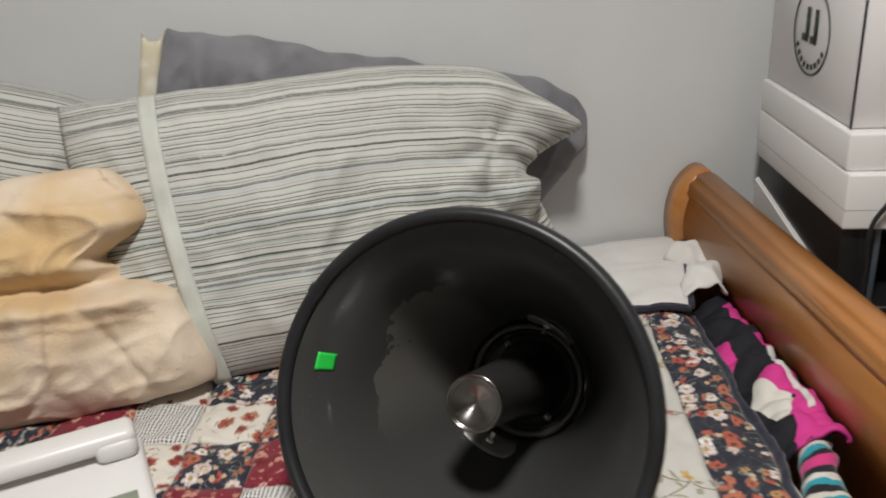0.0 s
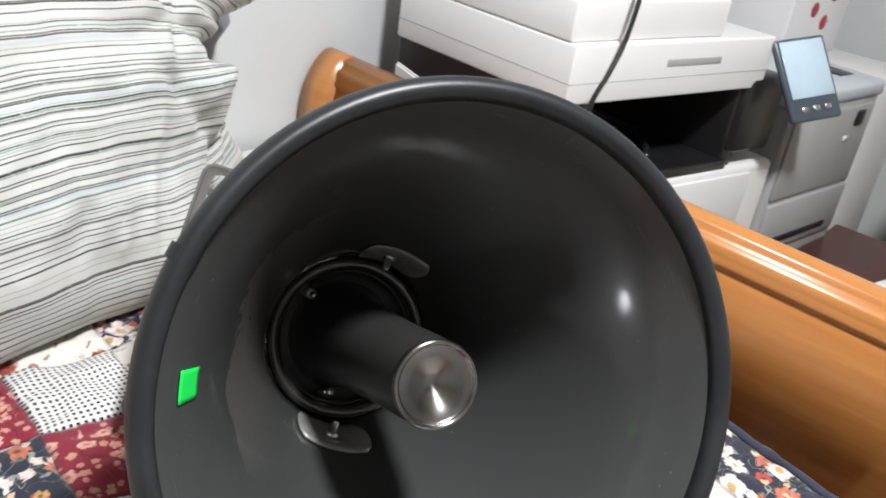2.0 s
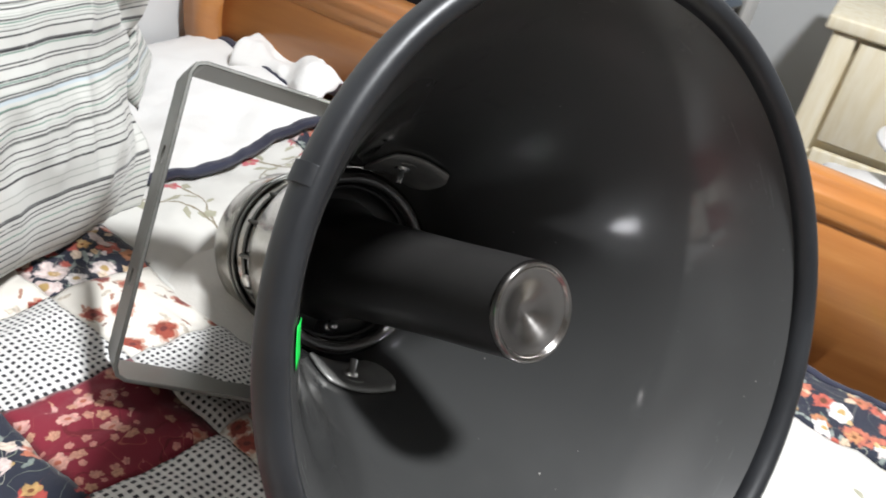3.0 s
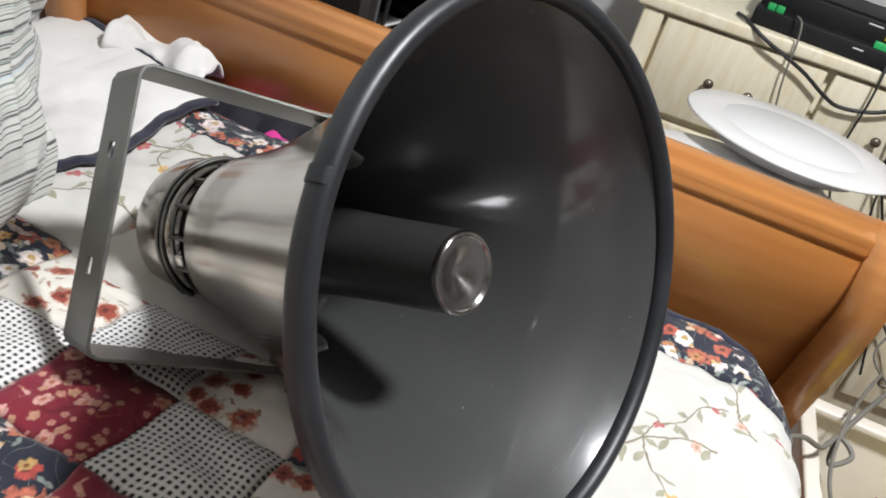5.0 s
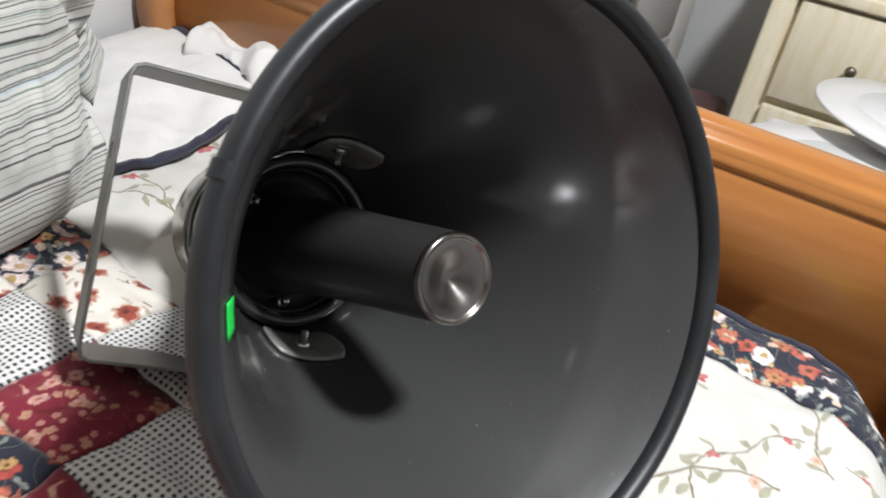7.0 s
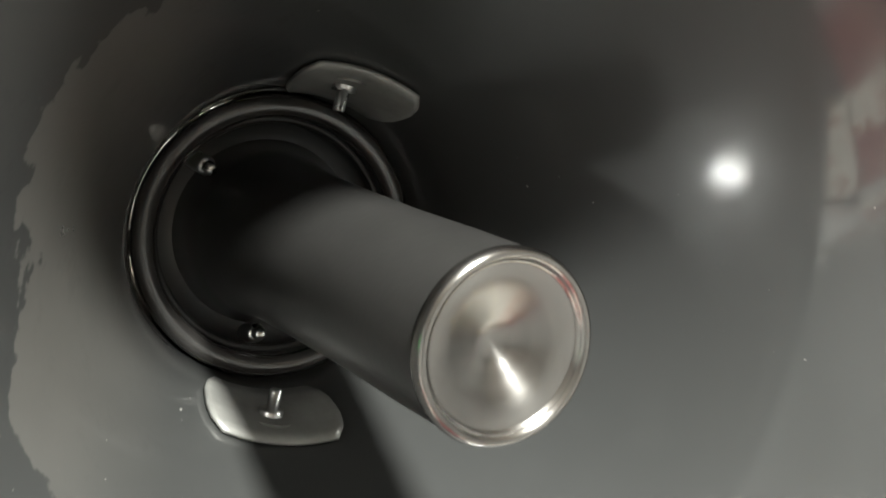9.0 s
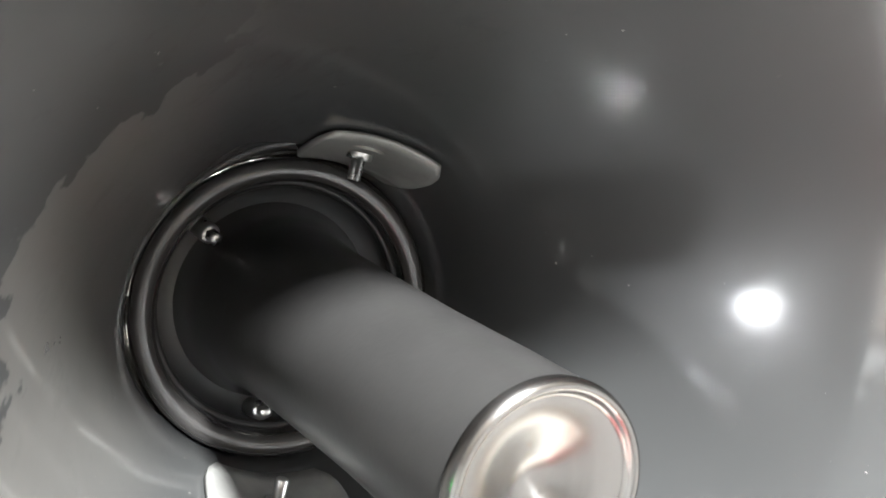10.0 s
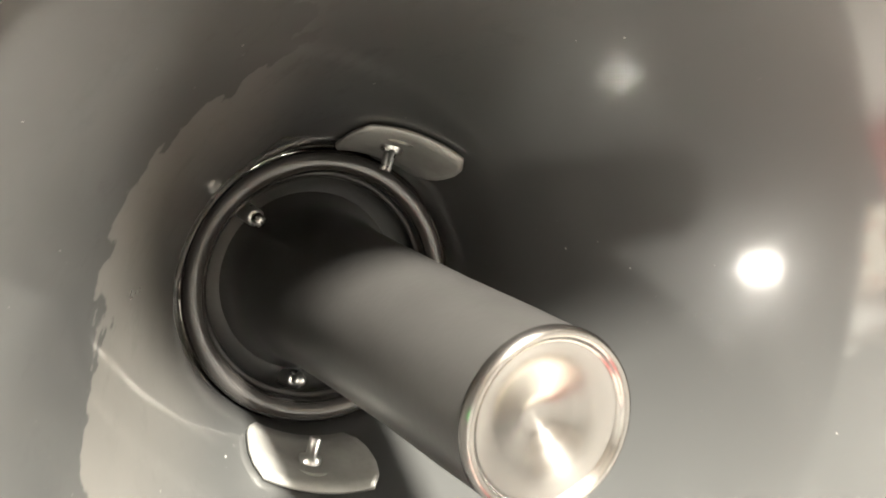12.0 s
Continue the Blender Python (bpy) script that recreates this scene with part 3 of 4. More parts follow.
def quilt_piece(i0, i1, j0, j1, nu, nv, puff=0.005, wave=0.0, thick=0.004):
    def fn(a, b):
        i, j = i0 + (i1 - i0) * a, j0 + (j1 - j0) * b
        s = (math.sin(math.pi * a) * math.sin(math.pi * b)) ** 0.45 if 0 < a < 1 and 0 < b < 1 else 0.0
        w = wave * nz(i, j, 2.2, 0.9) + 0.0022 * (1 - s) * nz(i, j, 6.6, 5.0)
        return lay(i + 0.09 * nz(i, j, 5.5, 0.9) + 0.03 * nz(i, j, 1.5, 2.7), j + 0.09 * nz(i, j, 9.5, 0.9) + 0.03 * nz(i, j, 3.5, 2.7), puff * s + w)
    return sheet(fn, nu, nv, thick, lambda a, b: ((i0 + (i1 - i0) * a) * QS, (j0 + (j1 - j0) * b) * QS))


bed = thing("bed", "orange-brown wooden sleigh bed against the wall", "bed", pose(0, 0, 0))
part("mattress", box((BX1 - BX0 - 0.03, BY1 - BY0 - 0.05, 0.22), ((BX0 + BX1) / 2 - 0.02, (BY0 + BY1) / 2, ZQ - 0.13), 0.07, 5), "mattress", bed)
part("leg", box((0.06, 0.06, 0.60), (BX0 + 0.05, 0.40, 0.05), 0.006), "wood", bed)
part("leg", box((0.06, 0.06, 0.60), (BX0 + 0.05, 1.40, 0.05), 0.006), "wood", bed)
part("base", box((BX1 - BX0 - 0.04, BY1 - BY0 - 0.08, 0.06), ((BX0 + BX1) / 2 - 0.02, (BY0 + BY1) / 2, ZQ - 0.275), 0.01), "wood", bed)
part("side_rail", box((2.06, 0.028, 0.16), (-0.46, 0.345, 0.22), 0.006), "wood", bed)


SPINE = [(0.665, FLOOR), (0.665, 0.05), (0.664, 0.26), (0.652, 0.37), (0.629, 0.45), (0.607, 0.515), (0.592, 0.58), (0.598, 0.63), (0.612, 0.654), (0.624, 0.664)]


def spine(k):
    """A point on the curved outline of the bed end and its outward normal, k from 0 (floor) to 1 (top)."""
    f = k * (len(SPINE) - 1)
    n = min(int(f), len(SPINE) - 2)
    p, q = Vector(SPINE[n]), Vector(SPINE[n + 1])
    lo, hi = Vector(SPINE[max(n - 1, 0)]), Vector(SPINE[min(n + 2, len(SPINE) - 1)])
    w = f - n
    c = 0.5 * (2 * p + (q - lo) * w + (2 * lo - 5 * p + 4 * q - hi) * w * w + (3 * p - lo - 3 * q + hi) * w ** 3)
    d = ((q - lo) * (1 - w) + (hi - p) * w).normalized()
    return c, Vector((d.y, -d.x))


def slope(y):
    """The end board stands a little higher at the wall."""
    return (y - 0.87) * 0.028


def sleigh_board(y0, y1, half, k0, k1, shift=0.0, cap=False, bevel=0.0):
    bm = bmesh.new()
    pts = [spine(k0 + (k1 - k0) * n / 27) for n in range(28)]
    line = [c + nrm * (shift - half) for c, nrm in pts]
    if cap:
        c, nrm = pts[-1]
        up = Vector((-nrm.y, nrm.x))
        line += [c + nrm * (shift - half * math.cos(a)) + up * (half * 0.9 * math.sin(a)) for a in (math.pi * n / 8 for n in range(1, 8))]
    line += [c + nrm * (shift + half) for c, nrm in pts[::-1]]
    rows = [[bm.verts.new((p.x, y, max(FLOOR, p.y + slope(y) * (1 if p.y > 0.1 else 0)))) for p in line] for y in (y0, y1)]
    n = len(line)
    for k in range(n):
        bm.faces.new((rows[0][k], rows[0][(k + 1) % n], rows[1][(k + 1) % n], rows[1][k]))
    ends = [bm.faces.new(rows[0][::-1]), bm.faces.new(rows[1])]
    bmesh.ops.recalc_face_normals(bm, faces=bm.faces)
    if bevel:
        bmesh.ops.bevel(bm, geom=[e for f in ends for e in f.edges], offset=bevel, segments=2, affect="EDGES", clamp_overlap=True)
    return bm


part("end_panel", sleigh_board(0.335, 1.415, 0.010, 0.1, 0.97, 0.004), "wood", bed)
for y0, y1 in ((0.288, 0.340), (1.410, 1.462)):
    part("post", sleigh_board(y0, y1, 0.027, 0.0, 1.0, 0.003, True, 0.003), "wood", bed)
prof = []
for k in range(41):
    a = radians(-70 + 310 * k / 40)
    r = 0.0285 - (0.0035 if 26 <= k <= 28 else 0.0) + (0.003 if k > 33 else 0.0)
    prof.append((0.624 + r * math.cos(a) * 1.1, 0.658 + r * math.sin(a)))
rail = bmesh.new()
ra = [rail.verts.new((x, 0.338, z + slope(0.338))) for x, z in prof]
rb = [rail.verts.new((x, 1.412, z + slope(1.412))) for x, z in prof]
for k in range(len(prof)):
    rail.faces.new((ra[k], ra[(k + 1) % len(prof)], rb[(k + 1) % len(prof)], rb[k]))
rail.faces.new(ra[::-1]), rail.faces.new(rb)
bmesh.ops.recalc_face_normals(rail, faces=rail.faces)
part("top_rail", rail, "wood", bed)

# ---- the quilt ----
quilt = thing("patchwork_quilt", "patchwork quilt of crimson, navy, cream and gingham squares", "quilt", pose(0, 0, 0))
PLAN = {(0, -1): "red", (0, 0): "gingham", (-1, 0): "red", (-1, -1): "navy", (0, -2): "gingham", (-1, -2): "red", (1, -1): "gingham", (1, -2): "rose",
        (0, -3): "rose", (1, 1): "navy", (1, 0): "rose", (0, 1): "rose", (-3, -1): "gingham", (-2, -1): "rose", (-4, -1): "red", (-3, -2): "rose",
        (-2, -2): "navy", (-2, -3): "red", (-1, -3): "gingham", (-2, 0): "navy", (-3, 0): "rose", (-4, 0): "navy", (0, -4): "navy", (1, -4): "red",
        (1, -5): "gingham", (0, -5): "red", (1, -3): "navy", (-4, -2): "red", (-5, -1): "navy", (-1, -4): "rose", (-3, -3): "navy"}
KINDS = ["red", "navy", "rose", "gingham"]
LABELS = {"red": "crimson floral square", "navy": "navy floral square", "rose": "cream rose-print square", "gingham": "black and white gingham square"}
rnd = random.Random(5)
for i in range(-9, 2):
    for j in range(-9, 4):
        kind = PLAN.get((i, j)) or KINDS[(i + 2 * j + rnd.randint(0, 1)) % 4]
        near = -5 <= i and -6 <= j
        n = 20 if near else 8
        part("patch", quilt_piece(i, i + 1, j, j + 1, n, n, 0.0055, 0.0), kind, quilt, LABELS[kind])
part("vine_border", quilt_piece(2, 4.75, -9, 4, 44, 150, 0.004, 0.004), "vine", quilt, "white border printed with vines")
part("floral_border", quilt_piece(4.75, 5.55, -9, 4, 16, 150, 0.005, 0.003), "navy", quilt, "navy floral border")
part("binding", quilt_piece(5.55, 5.68, -9, 4, 4, 150, 0.004), "binding", quilt, "navy binding")

# ---- the horn loudspeaker ----
AX = Vector((-0.4194, -0.7984, 0.4321)).normalized()
PV = Vector((0.503, 0.176, 0.843))
PV = (PV - AX * PV.dot(AX)).normalized()
QY = AX.cross(PV)
HC = Vector((0.0728, 0.7204, 0.733))
HM = Matrix(((PV.x, QY.x, AX.x, HC.x), (PV.y, QY.y, AX.y, HC.y), (PV.z, QY.z, AX.z, HC.z), (0, 0, 0, 1)))
horn = thing("horn_loudspeaker", "large black and steel horn loudspeaker lying on the quilt", "loudspeaker", HM)
BELL = np.polyfit([0, 0.045, 0.10, 0.15, 0.20, 0.245, 0.285], [0.1914, 0.1644, 0.1339, 0.1216, 0.0954, 0.0860, 0.0776], 4)


def wall_radius(s):
    """The bell's inside, flaring ever faster from the throat to the mouth."""
    return float(np.polyval(BELL, min(max(-s, 0.0), 0.29)))


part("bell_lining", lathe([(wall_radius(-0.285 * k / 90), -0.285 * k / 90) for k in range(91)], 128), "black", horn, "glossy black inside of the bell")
SHELL = [(max(wall_radius(-0.255 * k / 40) + 0.0028, 0.0862 - 0.115 * (0.255 * k / 40 - 0.22)), -0.255 * k / 40 - 0.001) for k in range(41)]
part("bell", lathe(SHELL + [(0.0790, -0.285), (0.0755, -0.3085), (0.0750, -0.3098), (0.0742, -0.3090), (0.0762, -0.288)], 128), "shroud", horn, "brushed steel outer bell")
part("neck", lathe([(0.0742, -0.296), (0.064, -0.302), (0.057, -0.310), (0.056, -0.352)], 72), "tube", horn, "dark neck behind the bell")
rim = [(0.1978 + 0.0080 * math.cos(a), 0.0 + 0.010 * math.sin(a)) for a in (2 * math.pi * k / 16 for k in range(16))]
part("rim_band", lathe(rim, 128, closed=True), "rubber", horn, "black rubber rim band")
ja = radians(80)
part("rim_joint", sweep([(0.1985 * math.cos(ja + k * 0.012), 0.1985 * math.sin(ja + k * 0.012), 0) for k in range(-2, 3)], 0.0093, 14), "rubber", horn, "joint of the rubber rim band")
ring = [(0.0705 + 0.0062 * math.cos(a), -0.282 + 0.0056 * math.sin(a)) for a in (2 * math.pi * k / 14 for k in range(14))]
part("throat_ring", lathe(ring, 96, closed=True), "gloss", horn, "rolled black throat ring")
part("throat_ring", lathe([(0.0635 + 0.0022 * math.cos(a), -0.292 + 0.0025 * math.sin(a)) for a in (2 * math.pi * k / 10 for k in range(10))], 96, closed=True), "tube", horn)
part("throat_plate", lathe([(0.066, -0.286), (0.063, -0.296), (0.061, -0.303), (0.045, -0.305), (0, -0.305)], 96), "black", horn)
part("inner_tube", lathe([(0.052, -0.304), (0.047, -0.296), (0.0435, -0.28), (0.0405, -0.25), (0.0375, -0.20), (0.0345, -0.14), (0.0330, -0.09), (0.0316, -0.0585)], 72), "tube", horn, "satin black inner tube")
part("cap", lathe([(0.0310, -0.0605), (0.0320, -0.0585), (0.0322, -0.0560), (0.0312, -0.0538), (0.0296, -0.0532), (0.0280, -0.0548), (0.0272, -0.0566), (0.0262, -0.0564), (0.018, -0.0592), (0.008, -0.0632), (0.0015, -0.0660), (0, -0.0657)], 72), "cap", horn, "spun metal end cap with a dished face")
for at in ((0.172, 0.973, 0.650), (0.156, 0.922, 0.571)):
  q = HM.inverted() @ Vector(at)
  for turn in ((0, 180) if at[2] > 0.6 else (0,)):
    m = pose(0, 0, 0, 0, 0, math.degrees(math.atan2(q.y, q.x)) + turn) @ pose(0.0545, 0, -0.290, 0, -12, 0)
    s = part("screw", lathe([(0.0052, -0.014), (0.0052, 0.0025), (0.0034, 0.0045), (0, 0.0045)], 14, m), "bright", horn)
    part("nut", lathe([(0.0036, 0.003), (0.0036, 0.0105), (0.0014, 0.012), (0, 0.012)], 6, m), "bright", s)
for side in (0, 180):
    R0 = pose(0, 0, 0, 0, 0, side)

    def saddle(a, b):
        ang, s = radians((-24 + 48 * a) if side else (-25 + 43 * a)), -0.262 + 0.046 * b
        ang *= 1 - 0.22 * abs(2 * b - 1) ** 3
        r = wall_radius(s) - 0.0035
        return R0 @ Vector((r * math.cos(ang), r * math.sin(ang), s))
    clamp = part("clamp_plate", sheet(lambda a, b: saddle(1 - a, b), 18, 6, 0.0022), "clamp", horn, "curved grey clamp plate")
    m = R0 @ pose(wall_radius(-0.238) - 0.003, 0, -0.238, 0, -90, 0)
    part("bolt", lathe([(0.0058, 0), (0.0058, 0.003), (0.0031, 0.0035), (0.0031, 0.0125), (0.0024, 0.0132), (0, 0.0132)], 16, m), "bright", clamp, "bright bolt end")
# the U-shaped bracket, swung aside
AR = Vector((-0.678, 0.689, 0.25))
AR = HM.to_3x3().inverted() @ AR
AR = Vector((0, AR.y, AR.z)).normalized()
AR = Matrix.Rotation(radians(-3), 3, 'X') @ AR
WD = Vector((1, 0, 0)).cross(AR)
BM = Matrix(((1, AR.x, WD.x, 0), (0, AR.y, WD.y, 0), (0, AR.z, WD.z, -0.238), (0, 0, 0, 1)))
HALF, REACH, WIDE, TH = 0.110, 0.175, 0.034, 0.0028
xs = [-0.1005, -0.0505, -0.038, 0.038, 0.0505, 0.1005]
line = [(-HALF, -0.022), (-HALF, REACH - 0.0095), (-HALF + 0.0028, REACH - 0.0028)] + [(x, REACH) for x in xs] + [(HALF - 0.0028, REACH - 0.0028), (HALF, REACH - 0.0095), (HALF, -0.022)]
ws = [-WIDE, -0.0075, 0.0075, WIDE]
bm = bmesh.new()
grid = [[bm.verts.new((x, y, w)) for w in ws] for x, y in line]
for k in range(len(line) - 1):
    for n in range(3):
        if n == 1 and k in (4, 6):
            continue
        bm.faces.new((grid[k][n], grid[k][n + 1], grid[k + 1][n + 1], grid[k + 1][n]))
bmesh.ops.recalc_face_normals(bm, faces=bm.faces)
bmesh.ops.solidify(bm, geom=bm.faces[:], thickness=TH)
bmesh.ops.bevel(bm, geom=[e for e in bm.edges if e.calc_face_angle(0) > 1.0], offset=0.0005, segments=1, affect="EDGES")
bm.transform(BM)
bracket = part("bracket", bm, "bracket", horn, "dull grey U-shaped steel bracket", smooth=False)
for s in (-1, 1):
    m = BM @ pose(s * (HALF + 0.001), 0, 0, 0, 90 * s, 0)
    part("pivot_bolt", lathe([(0, 0), (0.0085, 0), (0.0085, 0.005), (0, 0.006)], 6, m), "bright", bracket)
    m = BM @ pose(s * 0.095, 0, 0, 0, 90, 0)
    part("spacer", lathe([(0.012, -0.010), (0.012, 0.010)], 20, m), "bracket", bracket)
# rear driver
driver = part("driver", lathe([(0, -0.348), (0.060, -0.348), (0.062, -0.352), (0.0675, -0.355), (0.069, -0.360), (0.069, -0.398), (0.067, -0.404), (0.062, -0.407), (0.03, -0.409), (0, -0.409)], 96), "shroud", horn, "round steel driver housing")
for s, r in ((-0.3555, 0.0695), (-0.3615, 0.0705), (-0.3465, 0.0640)):
    part("driver_band", lathe([(r + 0.0016 * math.cos(a), s + 0.0021 * math.sin(a)) for a in (2 * math.pi * k / 10 for k in range(10))], 96, closed=True), "bracket", driver)
for k in range(14):
    m = pose(0, 0, 0, 0, 0, 360 * k / 14) @ pose(0.0635, 0, -0.328)
    part("rib", box((0.009, 0.0032, 0.038), (0, 0, 0), 0.001, 1, m), "bracket", driver)
part("lug", box((0.004, 0.010, 0.012), (0, 0, 0), 0.001, 1, pose(0, 0, 0, 0, 0, 118) @ pose(0.071, 0, -0.326)), "bright", driver)


def on_lining(ang, s, out):
    r = wall_radius(s) - out
    return Vector((r * math.cos(ang), r * math.sin(ang), s))


sl = HM.inverted() @ Vector((-0.053, 0.840, 0.737))
sa, ss = math.atan2(sl.y, sl.x), sl.z + 0.009
SW, SH = 0.0085, 0.0110


def label_point(a, b, out=0.0012, k=1.0):
    return on_lining(sa + (2 * b - 1) * k * SW * 1.15 / 0.168, ss + (2 * a - 1) * k * SH, out)


stick = part("sticker", sheet(lambda a, b: label_point(1 - a, b), 6, 6, 0.0003), "sticker", horn, "bright green square sticker")

# ---- pillows and cloths ----
striped = thing("pillow", "white pillow with thin dark and green stripes", "pillow", pose(-0.048, 1.262, 0.752, 66, -1.5, 7), "pillows on the bed")


def striped_shape(p, a, b, side):
    if a > 0.2:
        k = (a - 0.2) / 0.8
        p.y -= 0.055 * k * k * max(0.0, b) + 0.02 * k
        p.x += 0.045 * k * max(0.0, b) - 0.135 * k * max(0.0, -b) - 0.020 * k * (1 - abs(b))
        tip = max(0.0, (a - 0.62) / 0.38)
        p.y -= 0.060 * tip ** 1.6 * max(0.0, b) ** 2
        p.x += 0.035 * tip ** 2 * math.exp(-((b - 0.72) / 0.22) ** 2) - 0.03 * tip ** 2 * math.exp(-((b - 0.25) / 0.2) ** 2)
        p.z += 0.012 * math.sin(9 * b + 2 * a) * k
    if a > 0.35:
        k = (a - 0.35) / 0.65
        ang = math.atan2(b - 0.30, 1.25 - a)
        p.z += (0.016 * math.sin(8.0 * ang + 1.2) + 0.007 * math.sin(17.0 * ang)) * k ** 1.5 * (1 if side > 0 else 0.2)
    if side > 0:
        dx, dy = p.x - 0.255, p.y - 0.055
        far = math.hypot(dx, dy)
        p.z += 0.008 * math.exp(-(far / 0.11) ** 2) * math.sin(5 * math.atan2(dy, dx) + 0.8) * min(1.0, far / 0.03) - 0.010 * math.exp(-(far / 0.028) ** 2)
        d = abs((p.x - 0.20) * 0.75 + (p.y - 0.02) * 0.66)
        p.z -= 0.018 * math.exp(-(d / 0.012) ** 2 - ((p.x - 0.25) / 0.06) ** 2)
    return p


part("pillowcase", pillow_mesh(0.76, 0.46, 0.19, 2.0, 0.010, 120, 84, striped_shape, 0.05, 0.03), "stripe", striped)


def hem(a, b):
    y = -0.222 + 0.438 * b
    x = -0.232 + 0.026 * a + 0.035 * (0.5 - b) - 0.012 * math.sin(3.0 * b)
    aa, bb = x / 0.38, y / 0.23
    body = max(0.0, (1 - abs(aa) ** 2.6) * (1 - abs(bb) ** 2.6)) ** 0.5
    fold = 0.010 * (nz(x, y * 0.5, 2.0, 9) + 0.6 * nz(x * 0.6, y, 7.0, 17) + 0.35 * nz(x, y, 11.0, 34) + 0.5 * (1 - abs(nz(x * 1.4, y * 0.6, 5.0, 12))) ** 6)
    return Vector((x, y, 0.095 * body + fold * (0.35 + body) + 0.003))


part("hem", sheet(hem, 4, 60, 0.002), "hemband", striped, "grey-green hem band")
end_fold = pillow_mesh(0.09, 0.23, 0.05, 8.0, 0.012, 24, 40)
end_fold.transform(pose(0.298, -0.035, -0.03, 0, 20, 24))
part("end_flap", end_fold, "stripe", striped, "loose folded end of the pillowcase")

grey = thing("pillow", "dark grey pillow with a cream edge leaning on the wall", "pillow", pose(0.022, 1.418, 0.742, 84, 13.0, 0), "pillows on the bed")


def grey_shape(p, a, b, side):
    k = max(0.0, (a - 0.55) / 0.45)
    p.x -= 0.10 * k * max(0.0, 0.6 - b)
    p.y += 0.003 * math.sin(11 * a + 1.0) * max(0.0, b) + 0.002 * math.sin(29 * a) * max(0.0, b) - 0.035 * k ** 3 * max(0.0, b)
    p.z += 0.010 * (1 - abs(nz(p.x * 1.3, p.y, 4.4, 9))) ** 6 * (1 if side > 0 else 0)
    return p


part("pillowcase", pillow_mesh(0.765, 0.45, 0.09, 12.0, 0.015, 110, 70, grey_shape, 0.05, 0.07), "grey", grey)
trim = pillow_mesh(0.034, 0.40, 0.028, 4.0, 0.003, 8, 40)
trim.transform(pose(-0.377, 0.0, 0.004))
part("cream_edge", trim, "cream", grey, "cream printed inner edge")

left_pillow = thing("pillow", "striped pillow sagging behind the beige cushion", "pillow", pose(-0.71, 1.32, 0.818, 68, 17, 4), "pillows on the bed")
part("pillowcase", pillow_mesh(0.66, 0.44, 0.20, 22.0, 0.014, 70, 44, None, 0.03, 0.10), "stripe", left_pillow)


def beige_shape(p, a, b, side):
    valley = math.exp(-((b - 0.16 + 0.14 * a) / 0.10) ** 2)
    ridge = math.exp(-((b - 0.0 + 0.14 * a) / 0.10) ** 2)
    if side > 0:
        p.z += -0.064 * valley * (0.45 + 0.55 * abs(a)) + 0.018 * ridge
        p.z += 0.022 * max(0.0, b - 0.2)
        fan = math.atan2(b - 0.16, 1.15 - a)
        p.z += 0.011 * math.sin(9.0 * fan + 0.6) * max(0.0, a) ** 1.2 + 0.005 * (1 - abs(nz(p.x, p.y * 2.0, 9.1, 15))) ** 5
        q = nz(p.x * 1.0, p.y * 1.6, 7.7, 8)
        p.z += 0.010 * (1 - abs(q)) ** 14 - 0.008 * (1 - abs(nz(p.x * 1.2, p.y * 0.5, 2.7, 6))) ** 18
    if a > 0:
        p.x -= 0.085 * a * a * math.exp(-((b - 0.22) / 0.16) ** 2) + 0.055 * a * max(0, b - 0.35)
        p.x += 0.045 * a * max(0, -b)
    p.z += 0.014 * nz(p.x, p.y, 3.3, 6) + 0.003 * nz(p.x, p.y, 1.3, 27)
    return p


beige = thing("cushion", "crumpled beige dyed cotton cushion resting on the quilt", "cushion", pose(-0.575, 1.15, 0.695, 70, -6, 2))
part("cover", pillow_mesh(0.62, 0.36, 0.20, 31.0, 0.008, 120, 90, beige_shape, 0.04, 0.10), "beige", beige)


def over_quilt(x, y):
    d = Vector((x, y)) - QO
    return lay(d.dot(QU) / QS, d.dot(QV) / QS).z


def flat_sheet(a, b):
    p0, p1 = Vector((0.19, 1.25)), Vector((0.507, 1.17))
    p3, p2 = Vector((0.19, 1.455)), Vector((0.60, 1.455))
    p = (p0 * (1 - a) + p1 * a) * (1 - b) + (p3 * (1 - a) + p2 * a) * b
    p.y -= 0.030 * math.sin(math.pi * min(1, a * 1.4)) * (1 - b) * (1 if a < 0.71 else 0)
    return Vector((p.x, p.y, over_quilt(min(p.x, 0.46), p.y) + 0.009 + 0.008 * nz(p.x, p.y, 4.0, 16) * (1 - 0.6 * b) + 0.004))


white = thing("folded_sheet", "folded white cotton sheet with a navy hem on the quilt", "sheet", pose(0, 0, 0))
part("cloth", sheet(flat_sheet, 40, 30, 0.006), "white_cloth", white)
part("hem", sheet(lambda a, b: flat_sheet(a, -0.035 + 0.04 * b) + Vector((0, 0, 0.002)), 40, 3, 0.008), "binding", white, "navy hem")
part("hem", sheet(lambda a, b: flat_sheet(0.99 + 0.03 * a, b) + Vector((0, 0, 0.002)), 3, 30, 0.008), "binding", white)


def ruffle(a, b):
    y = 1.345 - 0.15 * a
    x = 0.525 + 0.075 * b + 0.02 * math.sin(5 * a)
    z = over_quilt(0.46, y) + 0.012 + 0.042 * math.sin(math.pi * b) ** 0.7 * (0.55 + 0.45 * math.sin(2.2 + 7.5 * a)) + 0.012 * nz(x, y, 2.0, 40)
    return Vector((x, y, z))


crumple = tagged(link("crumpled_cloth", sheet(ruffle, 36, 20, 0.004), "white_cloth"), "crumpled white cotton cloth beside the end panel", "cloth")


